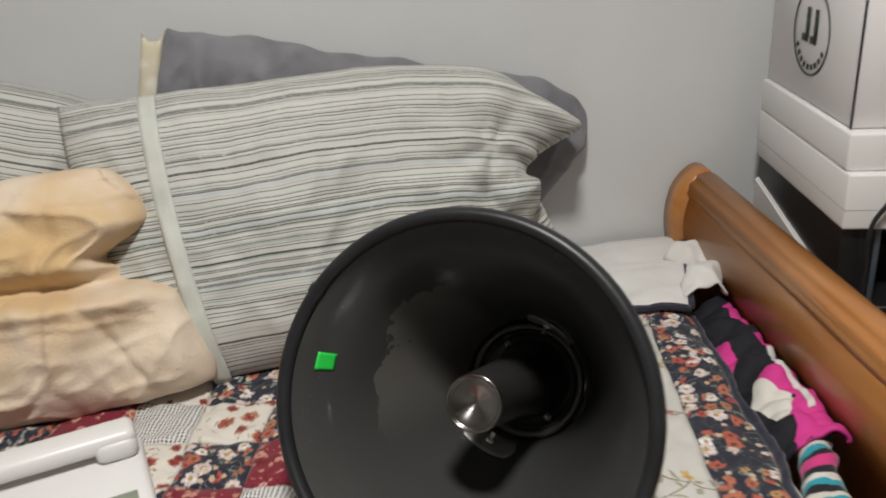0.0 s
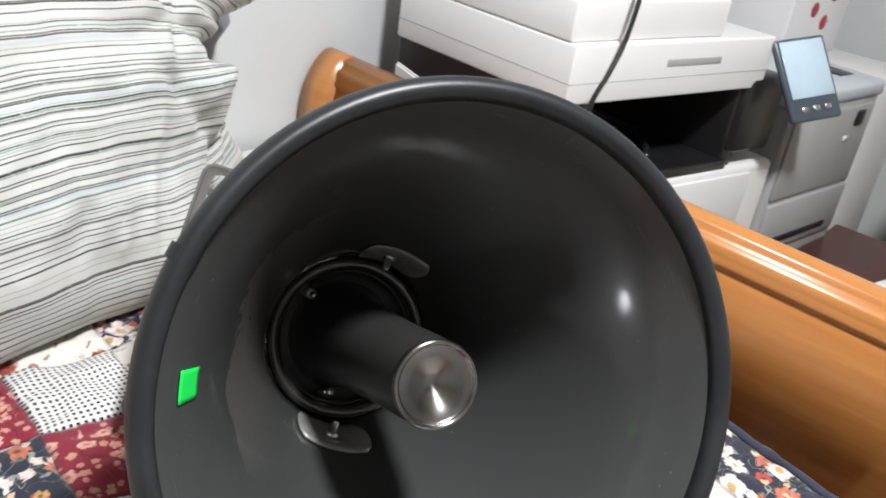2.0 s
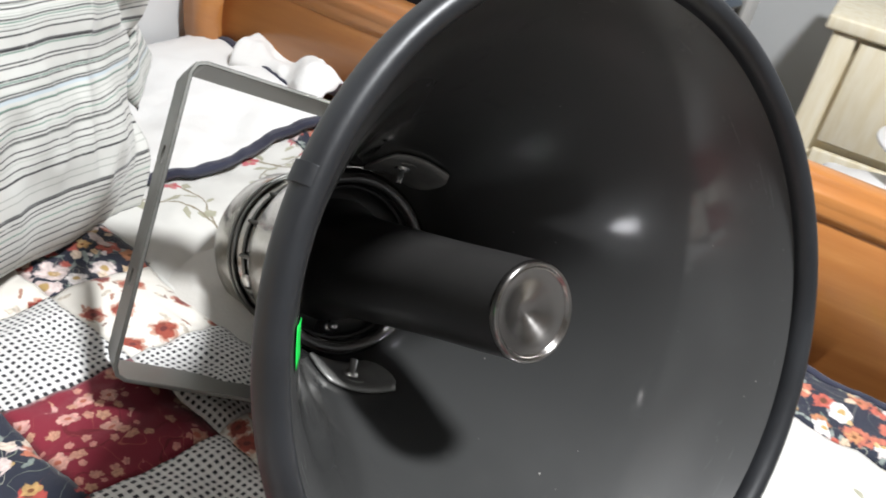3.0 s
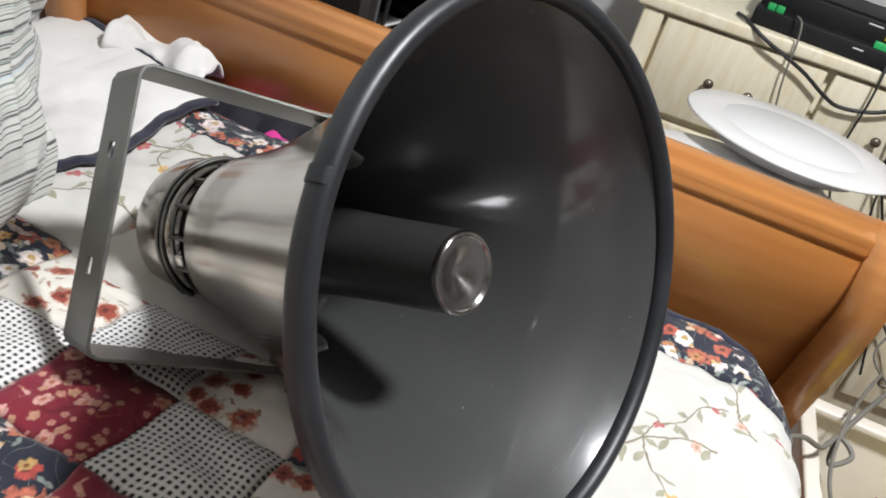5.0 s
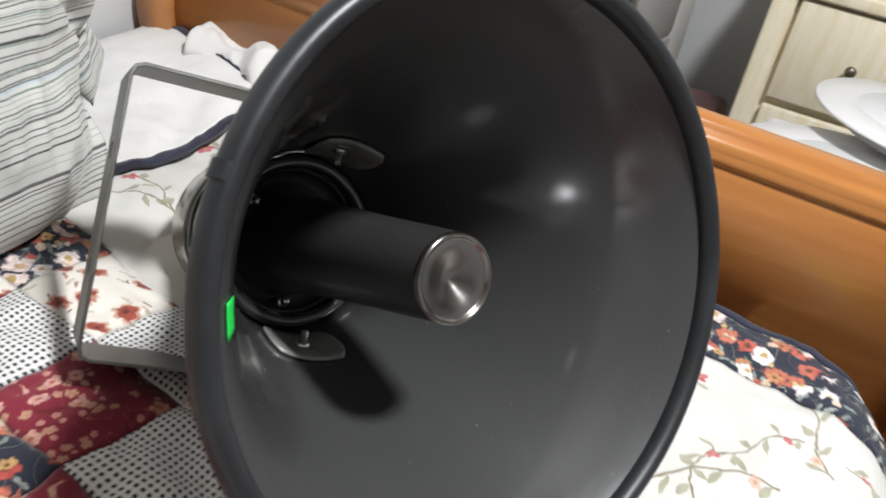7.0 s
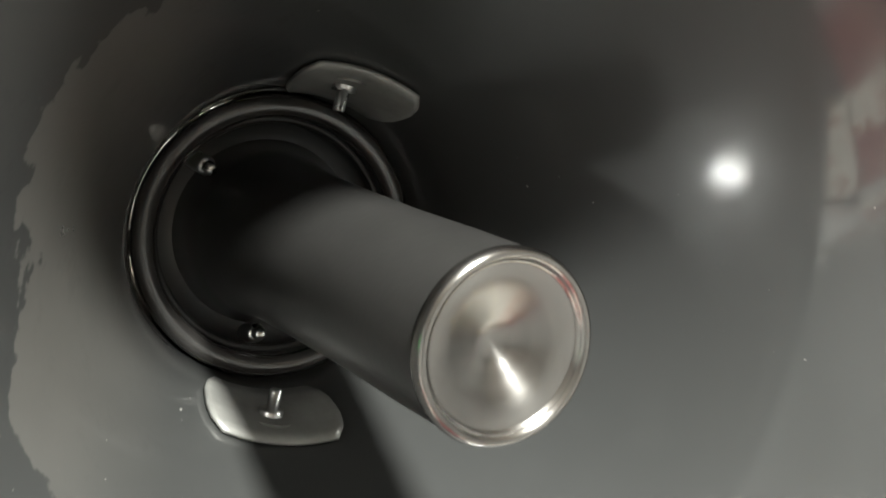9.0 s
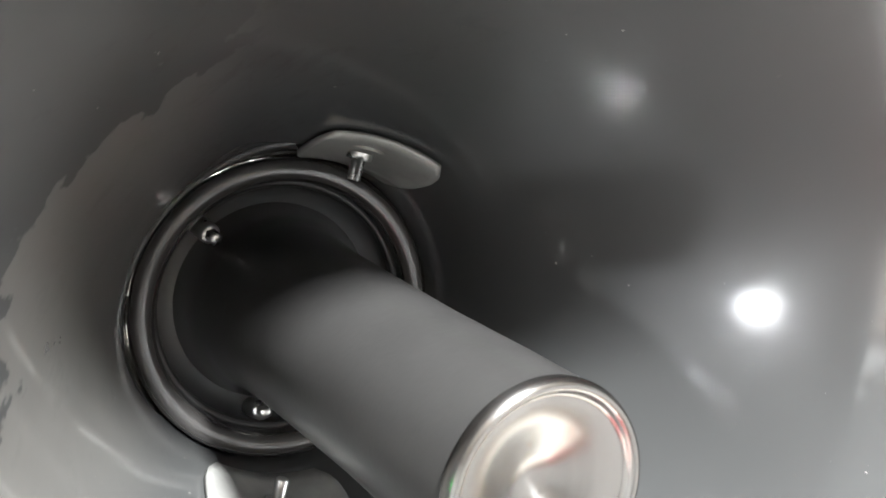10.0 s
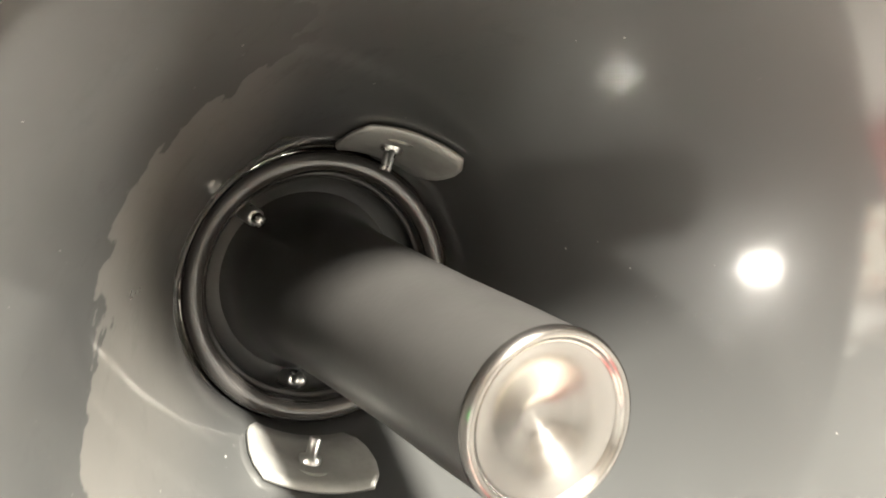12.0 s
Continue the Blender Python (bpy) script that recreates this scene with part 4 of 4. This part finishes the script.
def gap_cloth(a, b):
    y = 0.84 + 0.38 * a
    x = min(0.490 + 0.035 * (y - 0.76) / 0.46 + 0.10 * b, 0.585)
    return Vector((x, y, 0.508 + 0.026 * math.sin(math.pi * b) + 0.022 * nz(x, y, 6.0, 22) + 0.008 * nz(x, y, 1.0, 60) + 0.012 * b))


def gap_trim(a, b):
    p = gap_cloth(0.16 + 0.40 * a, 0.62 + 0.05 * math.sin(7 * a) + 0.10 * b)
    return p + Vector((0, 0, 0.006))


garment = thing("garment", "black garment with pink print and white trim beside the mattress", "garment", pose(0, 0, 0))
part("cloth", sheet(gap_cloth, 90, 22, 0.006), "pink", garment)
part("trim", sheet(gap_trim, 40, 4, 0.003), "white_cloth", garment, "narrow white cotton trim")


def banded(name):
    t = Tree(name)
    co = t.coords()
    s1 = t.n.new("ShaderNodeSeparateXYZ")
    t.put(s1.inputs[0], t.vmath("ADD", co, t.vmath("MULTIPLY", t.noise(30.0, 2, co, 0.5, 1), (0.0, 0.012, 0.0))))
    f = t.math("FRACT", t.math("DIVIDE", s1.outputs[1], 0.085))
    col = t.ramp(f, [(0, (0.01, 0.01, 0.016)), (0.14, (0.02, 0.32, 0.40)), (0.26, (0.65, 0.63, 0.6)), (0.36, (0.01, 0.01, 0.016)), (0.48, (0.62, 0.04, 0.22)), (0.70, (0.01, 0.01, 0.016)), (0.80, (0.02, 0.30, 0.38)), (0.90, (0.6, 0.58, 0.52))], True)
    t.bump(t.noise(300.0, 3, co), 0.4, 0.001)
    return t.done(col, 0.9, Sheen_Weight=0.2)


M["bands"] = banded("banded_knit")
for n, (x, y0, y1) in enumerate(((0.556, 0.73, 0.865), (0.540, 0.71, 0.83))):
    bm = sweep([(x - 0.012 * k + 0.006 * math.sin(5 * k + n), y1 + (y0 - y1) * k / 4, 0.518 - 0.004 * k) for k in range(5)], 0.020, 18)
    for v in bm.verts:
        v.co += Vector((0.005 * nz(v.co.x, v.co.y, v.co.z, 40), 0, 0.006 * nz(v.co.x, v.co.y, 2.0, 30)))
    tagged(link("sock", bm, "bands"), "rolled knitted sock with teal, pink, white and black bands", "sock", "socks in the gap")

# ---- telephone ----
phone = thing("telephone", "white desk telephone with a small display on the quilt", "telephone", pose(-0.375, 0.83, 0.572, 0, 0, 18))
part("body", box((0.20, 0.17, 0.04), (0, -0.01, 0.02), 0.012, 3, pose(0, 0, 0, 6)), "white_plastic", phone)
part("display", box((0.055, 0.03, 0.002), (0.055, -0.045, 0.0405), 0.0006, 1, pose(0, 0, 0, 6)), "lcd", phone, "grey-green display")
hs = part("handset", box((0.21, 0.042, 0.026), (-0.01, 0.045, 0.066), 0.011, 4), "white_plastic", phone)
part("earpiece", box((0.05, 0.05, 0.03), (-0.09, 0.045, 0.056), 0.012, 4), "white_plastic", hs)
part("mouthpiece", box((0.05, 0.05, 0.03), (0.07, 0.045, 0.056), 0.012, 4), "white_plastic", hs)

# ---- printer with a carton on it ----
PR = pose(0.674, 1.05, -0.018)
SKEW = Matrix(((0.968, 0.117, 0, 0), (-0.252, 0.993, 0, 0), (0, 0, 1, 0), (0, 0, 0, 1)))


def unit(name, bm, material, parent, label="", smooth=True):
    """A part of the printer or its carton, turned to the way that they stand."""
    bm.transform(SKEW)
    return part(name, bm, material, parent, label, smooth)


printer = thing("printer", "large white and black office printer beside the bed", "printer", PR)
PW, PD, LW = 0.405, 0.355, 0.53
unit("lower_body", box((LW, PD, 0.86), (LW / 2, PD / 2, 0.180), 0.012, 3), "white_plastic", printer)


def wedge(z0f, z0b, z1, x0, x1, inset):
    bm = bmesh.new()
    v = [bm.verts.new(c) for c in ((x0, inset, z0f), (x1, inset, z0f), (x1, PD, z0b), (x0, PD, z0b), (x0, inset, z1), (x1, inset, z1), (x1, PD, z1), (x0, PD, z1))]
    for f in ((3, 2, 1, 0), (4, 5, 6, 7), (0, 1, 5, 4), (1, 2, 6, 5), (2, 3, 7, 6), (3, 0, 4, 7)):
        bm.faces.new([v[k] for k in f])
    return bm


def wedge2(z0, zf, zb):
    bm = bmesh.new()
    v = [bm.verts.new(c) for c in ((-0.002, 0.004, z0), (0.02, 0.004, z0), (0.02, PD, z0), (-0.002, PD, z0), (-0.002, 0.004, zf), (0.02, 0.004, zf), (0.02, PD, zb), (-0.002, PD, zb))]
    for f in ((3, 2, 1, 0), (4, 5, 6, 7), (0, 1, 5, 4), (1, 2, 6, 5), (2, 3, 7, 6), (3, 0, 4, 7)):
        bm.faces.new([v[k] for k in f])
    bmesh.ops.bevel(bm, geom=bm.edges[:], offset=0.003, segments=2, affect="EDGES")
    return bm


unit("side_cover", wedge2(0.59, 0.645, 0.705), "white_plastic", printer, smooth=False)
unit("side_wall", wedge(0.58, 0.58, 0.755, 0.004, 0.05, 0.012), "black_plastic", printer, "black side wall", smooth=False)
unit("tray_back", box((PW - 0.06, 0.1, 0.175), (PW / 2 + 0.02, PD - 0.06, 0.667), 0.003), "black_plastic", printer, "black output bay")
unit("tray_side", box((0.03, PD - 0.02, 0.175), (PW - 0.004, PD / 2, 0.667), 0.003), "black_plastic", printer)
unit("output_tray", box((PW - 0.05, PD - 0.12, 0.02), (PW / 2 + 0.02, (PD - 0.12) / 2 + 0.004, 0.612), 0.004), "black_plastic", printer)
stop = unit("paper_stop", box((0.13, 0.045, 0.006), (0.20, 0.10, 0.626), 0.002, 2), "grey_plastic", printer, "grey paper stop on the tray")
unit("stop_edge", box((0.075, 0.004, 0.004), (0.215, 0.074, 0.629), 0.001), "white_plastic", stop)
unit("paper_guide", sweep([(0.255, 0.05, 0.626), (0.285, 0.08, 0.632), (0.30, 0.12, 0.640), (0.285, 0.17, 0.652), (0.25, 0.20, 0.665)], 0.006, 8), "black_plastic", printer, "dark curved paper guide")
unit("bay_sticker", box((0.035, 0.002, 0.022), (0.30, PD - 0.112, 0.715), 0), "screen", printer, "small blue-grey sticker")
unit("inner_post", box((0.035, 0.02, 0.17), (0.042, 0.022, 0.667), 0.004), "panel_dark", printer, "dark corner post of the bay")
scanner = unit("scanner", box((PW + 0.02, PD + 0.004, 0.083), (PW / 2 + 0.007, PD / 2, 0.7885), 0.004, 3), "white_plastic", printer)
unit("grip", box((0.12, 0.004, 0.012), (0.24, -0.0005, 0.798), 0.0015), "grey_plastic", scanner, "grey grip recess")
unit("seam", box((PW + 0.0206, PD + 0.0046, 0.0009), (PW / 2 + 0.007, PD / 2, 0.777), 0), "grey_plastic", scanner)
unit("scanner_lid", box((PW - 0.097, PD - 0.01, 0.055), ((PW - 0.10) / 2 - 0.0015, PD / 2 + 0.004, 0.8575), 0.004, 3), "white_plastic", printer)
CP = pose(PW + 0.058, -0.045, 0.772, 58, 0, -18) @ pose(0, 0, 0, 0, 0, 10)
ctl = unit("control_panel", box((0.096, 0.134, 0.012), (0, 0, 0), 0.005, 3, CP), "panel_dark", printer, "tilted control panel")
unit("touch_screen", box((0.082, 0.092, 0.002), (0, 0.016, 0.0068), 0.0008, 1, CP), "screen", ctl, "pale touch screen")
for k in range(3):
    unit("button", box((0.012, 0.009, 0.003), (-0.022 + 0.022 * k, -0.048, 0.007), 0.001, 1, CP), "bright", ctl)
unit("panel_arm", box((0.10, 0.10, 0.13), (PW + 0.035, 0.045, 0.70), 0.012), "black_plastic", printer)
for z in (-0.04, 0.19, 0.42):
    dr = unit("paper_drawer", box((PW + 0.05, 0.006, 0.17 if z > 0.4 else 0.215), (LW / 2 - 0.03, -0.002, z + 0.09), 0.002), "white_plastic", printer)
    unit("handle", box((0.05, 0.006, 0.010), (0.345, -0.007, z + 0.115), 0.002), "grey_plastic", dr)

carton = thing("carton", "white cardboard box with a round black emblem on the printer", "box", PR)
unit("box", box((0.27, 0.325, 0.30), (0.139, 0.190, 1.036), 0.003, 1), "box", carton)
unit("edge_tape", box((0.003, 0.003, 0.298), (0.0036, 0.0274, 1.036), 0.0006, 1), "black_plastic", carton)
EM = Matrix.Translation((0.0029, 0.190, 0.992)) @ Matrix(((0, 0, -1, 0), (-1, 0, 0, 0), (0, 1, 0, 0), (0, 0, 0, 1)))
unit("emblem_ring", lathe([(0.066, 0), (0.066, 0.0008), (0.063, 0.0008), (0.063, 0)], 64, EM, closed=True), "ink", carton, "round black emblem")
for x in (-0.014, 0.016):
    glyph = box((0.012, 0.044, 0.0008), (x, 0.012, 0.0004), 0)
    foot = box((0.022, 0.011, 0.0008), (x - 0.007, -0.012, 0.0004), 0)
    me = bpy.data.meshes.new("t")
    foot.to_mesh(me)
    foot.free()
    glyph.from_mesh(me)
    glyph.transform(EM)
    unit("emblem_bar", glyph, "ink", carton)
for k in range(9):
    a = radians(-150 + 15 * k)
    unit("emblem_mark", box((0.0065, 0.008, 0.0008), (0, 0, 0.0004), 0, 1, EM @ pose(0.053 * math.cos(a), 0.053 * math.sin(a), 0, 0, 0, math.degrees(a) + 90)), "ink", carton)

cable = tagged(link("printer_cable", sweep([(0.775, 1.03, 0.93), (0.752, 1.018, 0.885), (0.738, 1.018, 0.82), (0.715, 1.020, 0.775), (0.700, 1.026, 0.74), (0.702, 1.030, 0.68), (0.704, 1.032, 0.60)], 0.0034), "cable_black"), "black cable hanging over the printer's front", "cable")

# ---- grey machine, stool, dresser and what stands on it ----
grey_m = thing("office_machine", "grey office machine with a pale top beside the dresser", "machine", pose(1.205, 0.915, 0, 0, 0, -9.5))
part("body", box((0.315, 0.40, 0.93), (0.1575, 0.20, 0.215), 0.008), "grey_plastic", grey_m)
part("top", box((0.325, 0.42, 0.03), (0.1575, 0.205, 0.692), 0.008), "pale_plastic", grey_m, "pale blue-grey top")
part("recess", box((0.05, 0.05, 0.003), (0.25, 0.07, 0.7075), 0.001), "black_plastic", grey_m)
part("front_panel", box((0.29, 0.006, 0.16), (0.155, -0.002, 0.585), 0.002), "grey_plastic", grey_m)
part("latch", box((0.03, 0.006, 0.03), (0.25, -0.006, 0.64), 0.002), "black_plastic", grey_m)
part("mark", box((0.016, 0.002, 0.012), (0.22, -0.0055, 0.60), 0), "white_plastic", grey_m)
part("paper_tray", box((0.29, 0.008, 0.10), (0.155, -0.003, 0.445), 0.003), "grey_plastic", grey_m)
part("tray_slot", box((0.20, 0.006, 0.014), (0.155, -0.006, 0.415), 0.002), "black_plastic", grey_m)
white_unit = tagged(link("side_cabinet", box((0.30, 0.44, 0.93), (1.69, 1.09, 0.215), 0.006), "white_plastic"), "tall white side cabinet beside the grey machine", "cabinet")

carton2 = thing("carton", "white carton with small dark red stickers on the cabinet", "box", pose(1.69, 1.17, 0.68, 0, 0, -6))
part("box", box((0.27, 0.2, 0.24), (0, 0, 0.12), 0.004), "box", carton2)
for x, z in ((-0.03, 0.10), (0.03, 0.07), (0.05, 0.13)):
    part("sticker", lathe([(0.016, 0), (0.016, 0.001), (0, 0.001)], 20, pose(x, -0.1, z, 90)), "cable_red", carton2)

tagged(link("storage_stool", box((0.46, 0.185, 0.62), (1.385, 0.795, 0.06), 0.02, 3), "maroon"), "dark maroon padded stool beside the dresser", "stool")

DX = 1.435
dresser = thing("dresser", "worn cream painted dresser with small dark knobs", "dresser", pose(DX, 0.69, 0))
DL, DD = 1.6, 0.46
part("carcass", box((DD - 0.02, DL - 0.02, 0.90), (DD / 2 + 0.01, -DL / 2, 0.21), 0.004), "cream_paint", dresser)
part("top", box((DD + 0.03, DL + 0.03, 0.028), (DD / 2, -DL / 2, 0.676), 0.006, 3), "cream_paint", dresser)
part("corner_post", box((0.035, 0.045, 0.90), (0.012, -0.025, 0.21), 0.005), "cream_paint", dresser)


def drawer(y0, y1, z0, z1, knobs):
    d = part("drawer", box((0.016, y1 - y0 - 0.011, z1 - z0 - 0.011), (0.004, (y0 + y1) / 2, (z0 + z1) / 2), 0.004), "cream_paint", dresser)
    for y in knobs:
        part("knob", lathe([(0.004, 0), (0.004, 0.012), (0.010, 0.016), (0.011, 0.022), (0.007, 0.027), (0, 0.028)], 18, pose(-0.004, y, (z0 + z1) / 2, 0, -90, 0)), "bronze", d, "small dark bronze knob")


for c in range(4):
    y1 = -0.05 - 0.36 * c
    drawer(y1 - 0.355, y1, 0.45, 0.66, (y1 - 0.135, y1 - 0.22))
for c in range(2):
    y1 = -0.05 - 0.72 * c
    for z0 in (0.20, -0.05):
        drawer(y1 - 0.715, y1, z0, z0 + 0.245, (y1 - 0.18, y1 - 0.55))

amp = thing("amplifier", "black electronic amplifier with green connectors on the dresser", "amplifier", pose(1.498, 0.318, 0.690, 0, 0, -98.5))
case = part("case", box((0.292, 0.24, 0.075), (0, 0.118, 0.041), 0.004), "amp_black", amp)
part("top_ridge", box((0.28, 0.012, 0.006), (0, 0.02, 0.081), 0.002), "amp_black", case)
part("lower_deck", box((0.300, 0.058, 0.034), (0, -0.031, 0.019), 0.003), "amp_black", amp)
for x in (-0.121, -0.103, 0.098, 0.112):
    part("connector", box((0.0165, 0.018, 0.014), (x, -0.046, 0.042), 0.002), "green", amp, "green screw connector")
part("knob", box((0.020, 0.006, 0.018), (0.118, -0.0045, 0.056), 0.002), "yellow", amp, "yellow knob")
for x, w in ((0.082, 0.030), (0.122, 0.022)):
    part("lettering", box((w, 0.001, 0.0035), (x, -0.0025, 0.069), 0), "white_plastic", amp)
part("lettering", box((0.022, 0.001, 0.003), (0.066, -0.0605, 0.024), 0), "white_plastic", amp)
for y in (-0.045, -0.030):
    part("plug", lathe([(0.004, 0), (0.004, 0.022), (0, 0.022)], 10, pose(0.148, y, 0.016, 0, 90, 0)), "black_plastic", amp)


def disc(name, m, r, label):
    d = thing(name, label, "ceiling speaker", m, "round white speakers")
    part("frame", lathe([(0, -0.03), (r * 0.7, -0.03), (r * 0.74, -0.003), (r, -0.002), (r, 0.001), (r * 0.99, 0.003), (r * 0.68, 0.0046), (r * 0.665, 0.0042), (0, 0.0042)], 72), "white_plastic", d)
    part("grille", lathe([(0, 0.0056), (r * 0.655, 0.0050), (r * 0.662, 0.0036), (0, 0.0036)], 72), "grille", d, "pale grey grille")
    return d


disc("ceiling_speaker", pose(0.880, 0.465, 0.558, 0, 2, 0), 0.195, "round white ceiling speaker on a plastic tub")
disc("ceiling_speaker", pose(1.108, 0.370, 0.592, 1.5, 2, 0), 0.193, "round white ceiling speaker tilted on another one")
tagged(link("plastic_tub", box((0.30, 0.34, 0.785), (0.95, 0.45, 0.1475), 0.02, 3), "white_plastic"), "white plastic tub standing behind the bed", "tub")

# ---- crate beside the bed ----
crate = thing("storage_crate", "ivory plastic crate with cables and a yellow box", "crate", pose(0.71, 0.265, 0, 0, 0, -4))
CW, CD, CH, CT = 0.52, 0.42, 0.34, 0.008
part("bottom", box((CW, CD, CT), (-CW / 2, -CD / 2, 0.10), 0.002), "ivory_plastic", crate)
for sx, sy, at in ((CW, CT, (-CW / 2, -CT / 2)), (CW, CT, (-CW / 2, -CD + CT / 2)), (CT, CD, (-CT / 2, -CD / 2)), (CT, CD, (-CW + CT / 2, -CD / 2))):
    part("side", box((sx, sy, CH - FLOOR), (at[0], at[1], (CH + FLOOR) / 2), 0.002), "ivory_plastic", crate)
    part("rim", box((sx + 0.02, sy + 0.016, 0.014), (at[0], at[1], CH), 0.004), "ivory_plastic", crate)
tagged(link("yellow_box", box((0.19, 0.15, 0.14), (0.545, 0.058, 0.176), 0.006, 2), "yellow"), "bright yellow plastic box in the crate", "box")
rc = random.Random(3)
for k in range(7):
    x0, y0 = 0.47 + 0.02 * k, 0.21 - 0.01 * k
    pts = [(x0 + rc.uniform(-0.03, 0.03), y0 + rc.uniform(-0.04, 0.03), 0.12 + 0.035 * n + rc.uniform(0, 0.02)) for n in range(6)]
    tagged(link("wire", sweep(pts, 0.0022, 6), "cable_red" if k % 2 == 0 else "cable_grey"), "loose thin wire heaped in the crate", "wire", "wires in the crate")
CABLES = [
    ("cable_grey", 0.0038, [(0.40, 0.40, 0.44), (0.47, 0.36, 0.42), (0.53, 0.31, 0.395), (0.56, 0.27, 0.37), (0.60, 0.24, 0.37), (0.58, 0.22, 0.36), (0.56, 0.25, 0.35), (0.62, 0.23, 0.37), (0.80, 0.12, 0.40), (1.0, 0.06, 0.42), (1.38, 0.02, 0.44), (1.41, -0.02, 0.60)]),
    ("cable_black", 0.0042, [(1.49, 0.50, 0.695), (1.45, 0.485, 0.697), (1.418, 0.465, 0.690), (1.408, 0.43, 0.675), (1.41, 0.344, 0.643), (1.41, 0.285, 0.612), (1.412, 0.244, 0.599), (1.412, 0.18, 0.610), (1.412, 0.106, 0.645), (1.414, 0.0, 0.67), (1.42, -0.15, 0.68)]),
    ("cable_black", 0.0026, [(1.425, 0.20, 0.705), (1.412, 0.198, 0.685), (1.408, 0.197, 0.62), (1.408, 0.20, 0.54), (1.408, 0.19, 0.46), (1.40, 0.12, 0.30), (1.40, 0.05, 0.15)]),
    ("cable_grey", 0.0022, [(1.44, 0.395, 0.735), (1.418, 0.385, 0.728), (1.408, 0.378, 0.69), (1.408, 0.372, 0.62), (1.408, 0.355, 0.54), (1.408, 0.33, 0.47)]),
    ("cable_black", 0.0030, [(1.41, 0.12, 0.60), (1.405, 0.10, 0.50), (1.40, 0.03, 0.36), (1.40, -0.03, 0.22), (1.38, -0.08, 0.05)]),
    ("cable_black", 0.0028, [(1.41, 0.03, 0.66), (1.40, 0.043, 0.502), (1.40, 0.044, 0.414), (1.40, 0.026, 0.328), (1.40, -0.035, 0.222), (1.40, -0.11, 0.133), (1.40, -0.172, 0.034)]),
    ("cable_black", 0.0026, [(1.40, 0.105, 0.56), (1.39, 0.092, 0.446), (1.39, 0.063, 0.32), (1.39, 0.049, 0.162), (1.39, 0.022, 0.032), (1.39, 0.006, -0.111), (1.38, 0.0, -0.245)]),
    ("cable_grey", 0.0027, [(1.41, -0.10, 0.34), (1.30, -0.06, 0.275), (1.20, -0.001, 0.206), (1.12, -0.02, 0.19), (1.0, 0.05, 0.25), (0.86, 0.12, 0.345), (0.72, 0.19, 0.374), (0.60, 0.24, 0.372), (0.50, 0.262, 0.36), (0.47, 0.22, 0.30)]),
    ("cable_grey", 0.0034, [(1.40, 0.10, 0.55), (1.39, 0.03, 0.40), (1.40, -0.06, 0.30), (1.40, -0.20, 0.26)]),
]
for mat_name, r, pts in CABLES:
    tagged(link("cable", sweep(pts, r), mat_name), "thin loose cable hanging down the dresser front", "cable", "cables on the dresser")
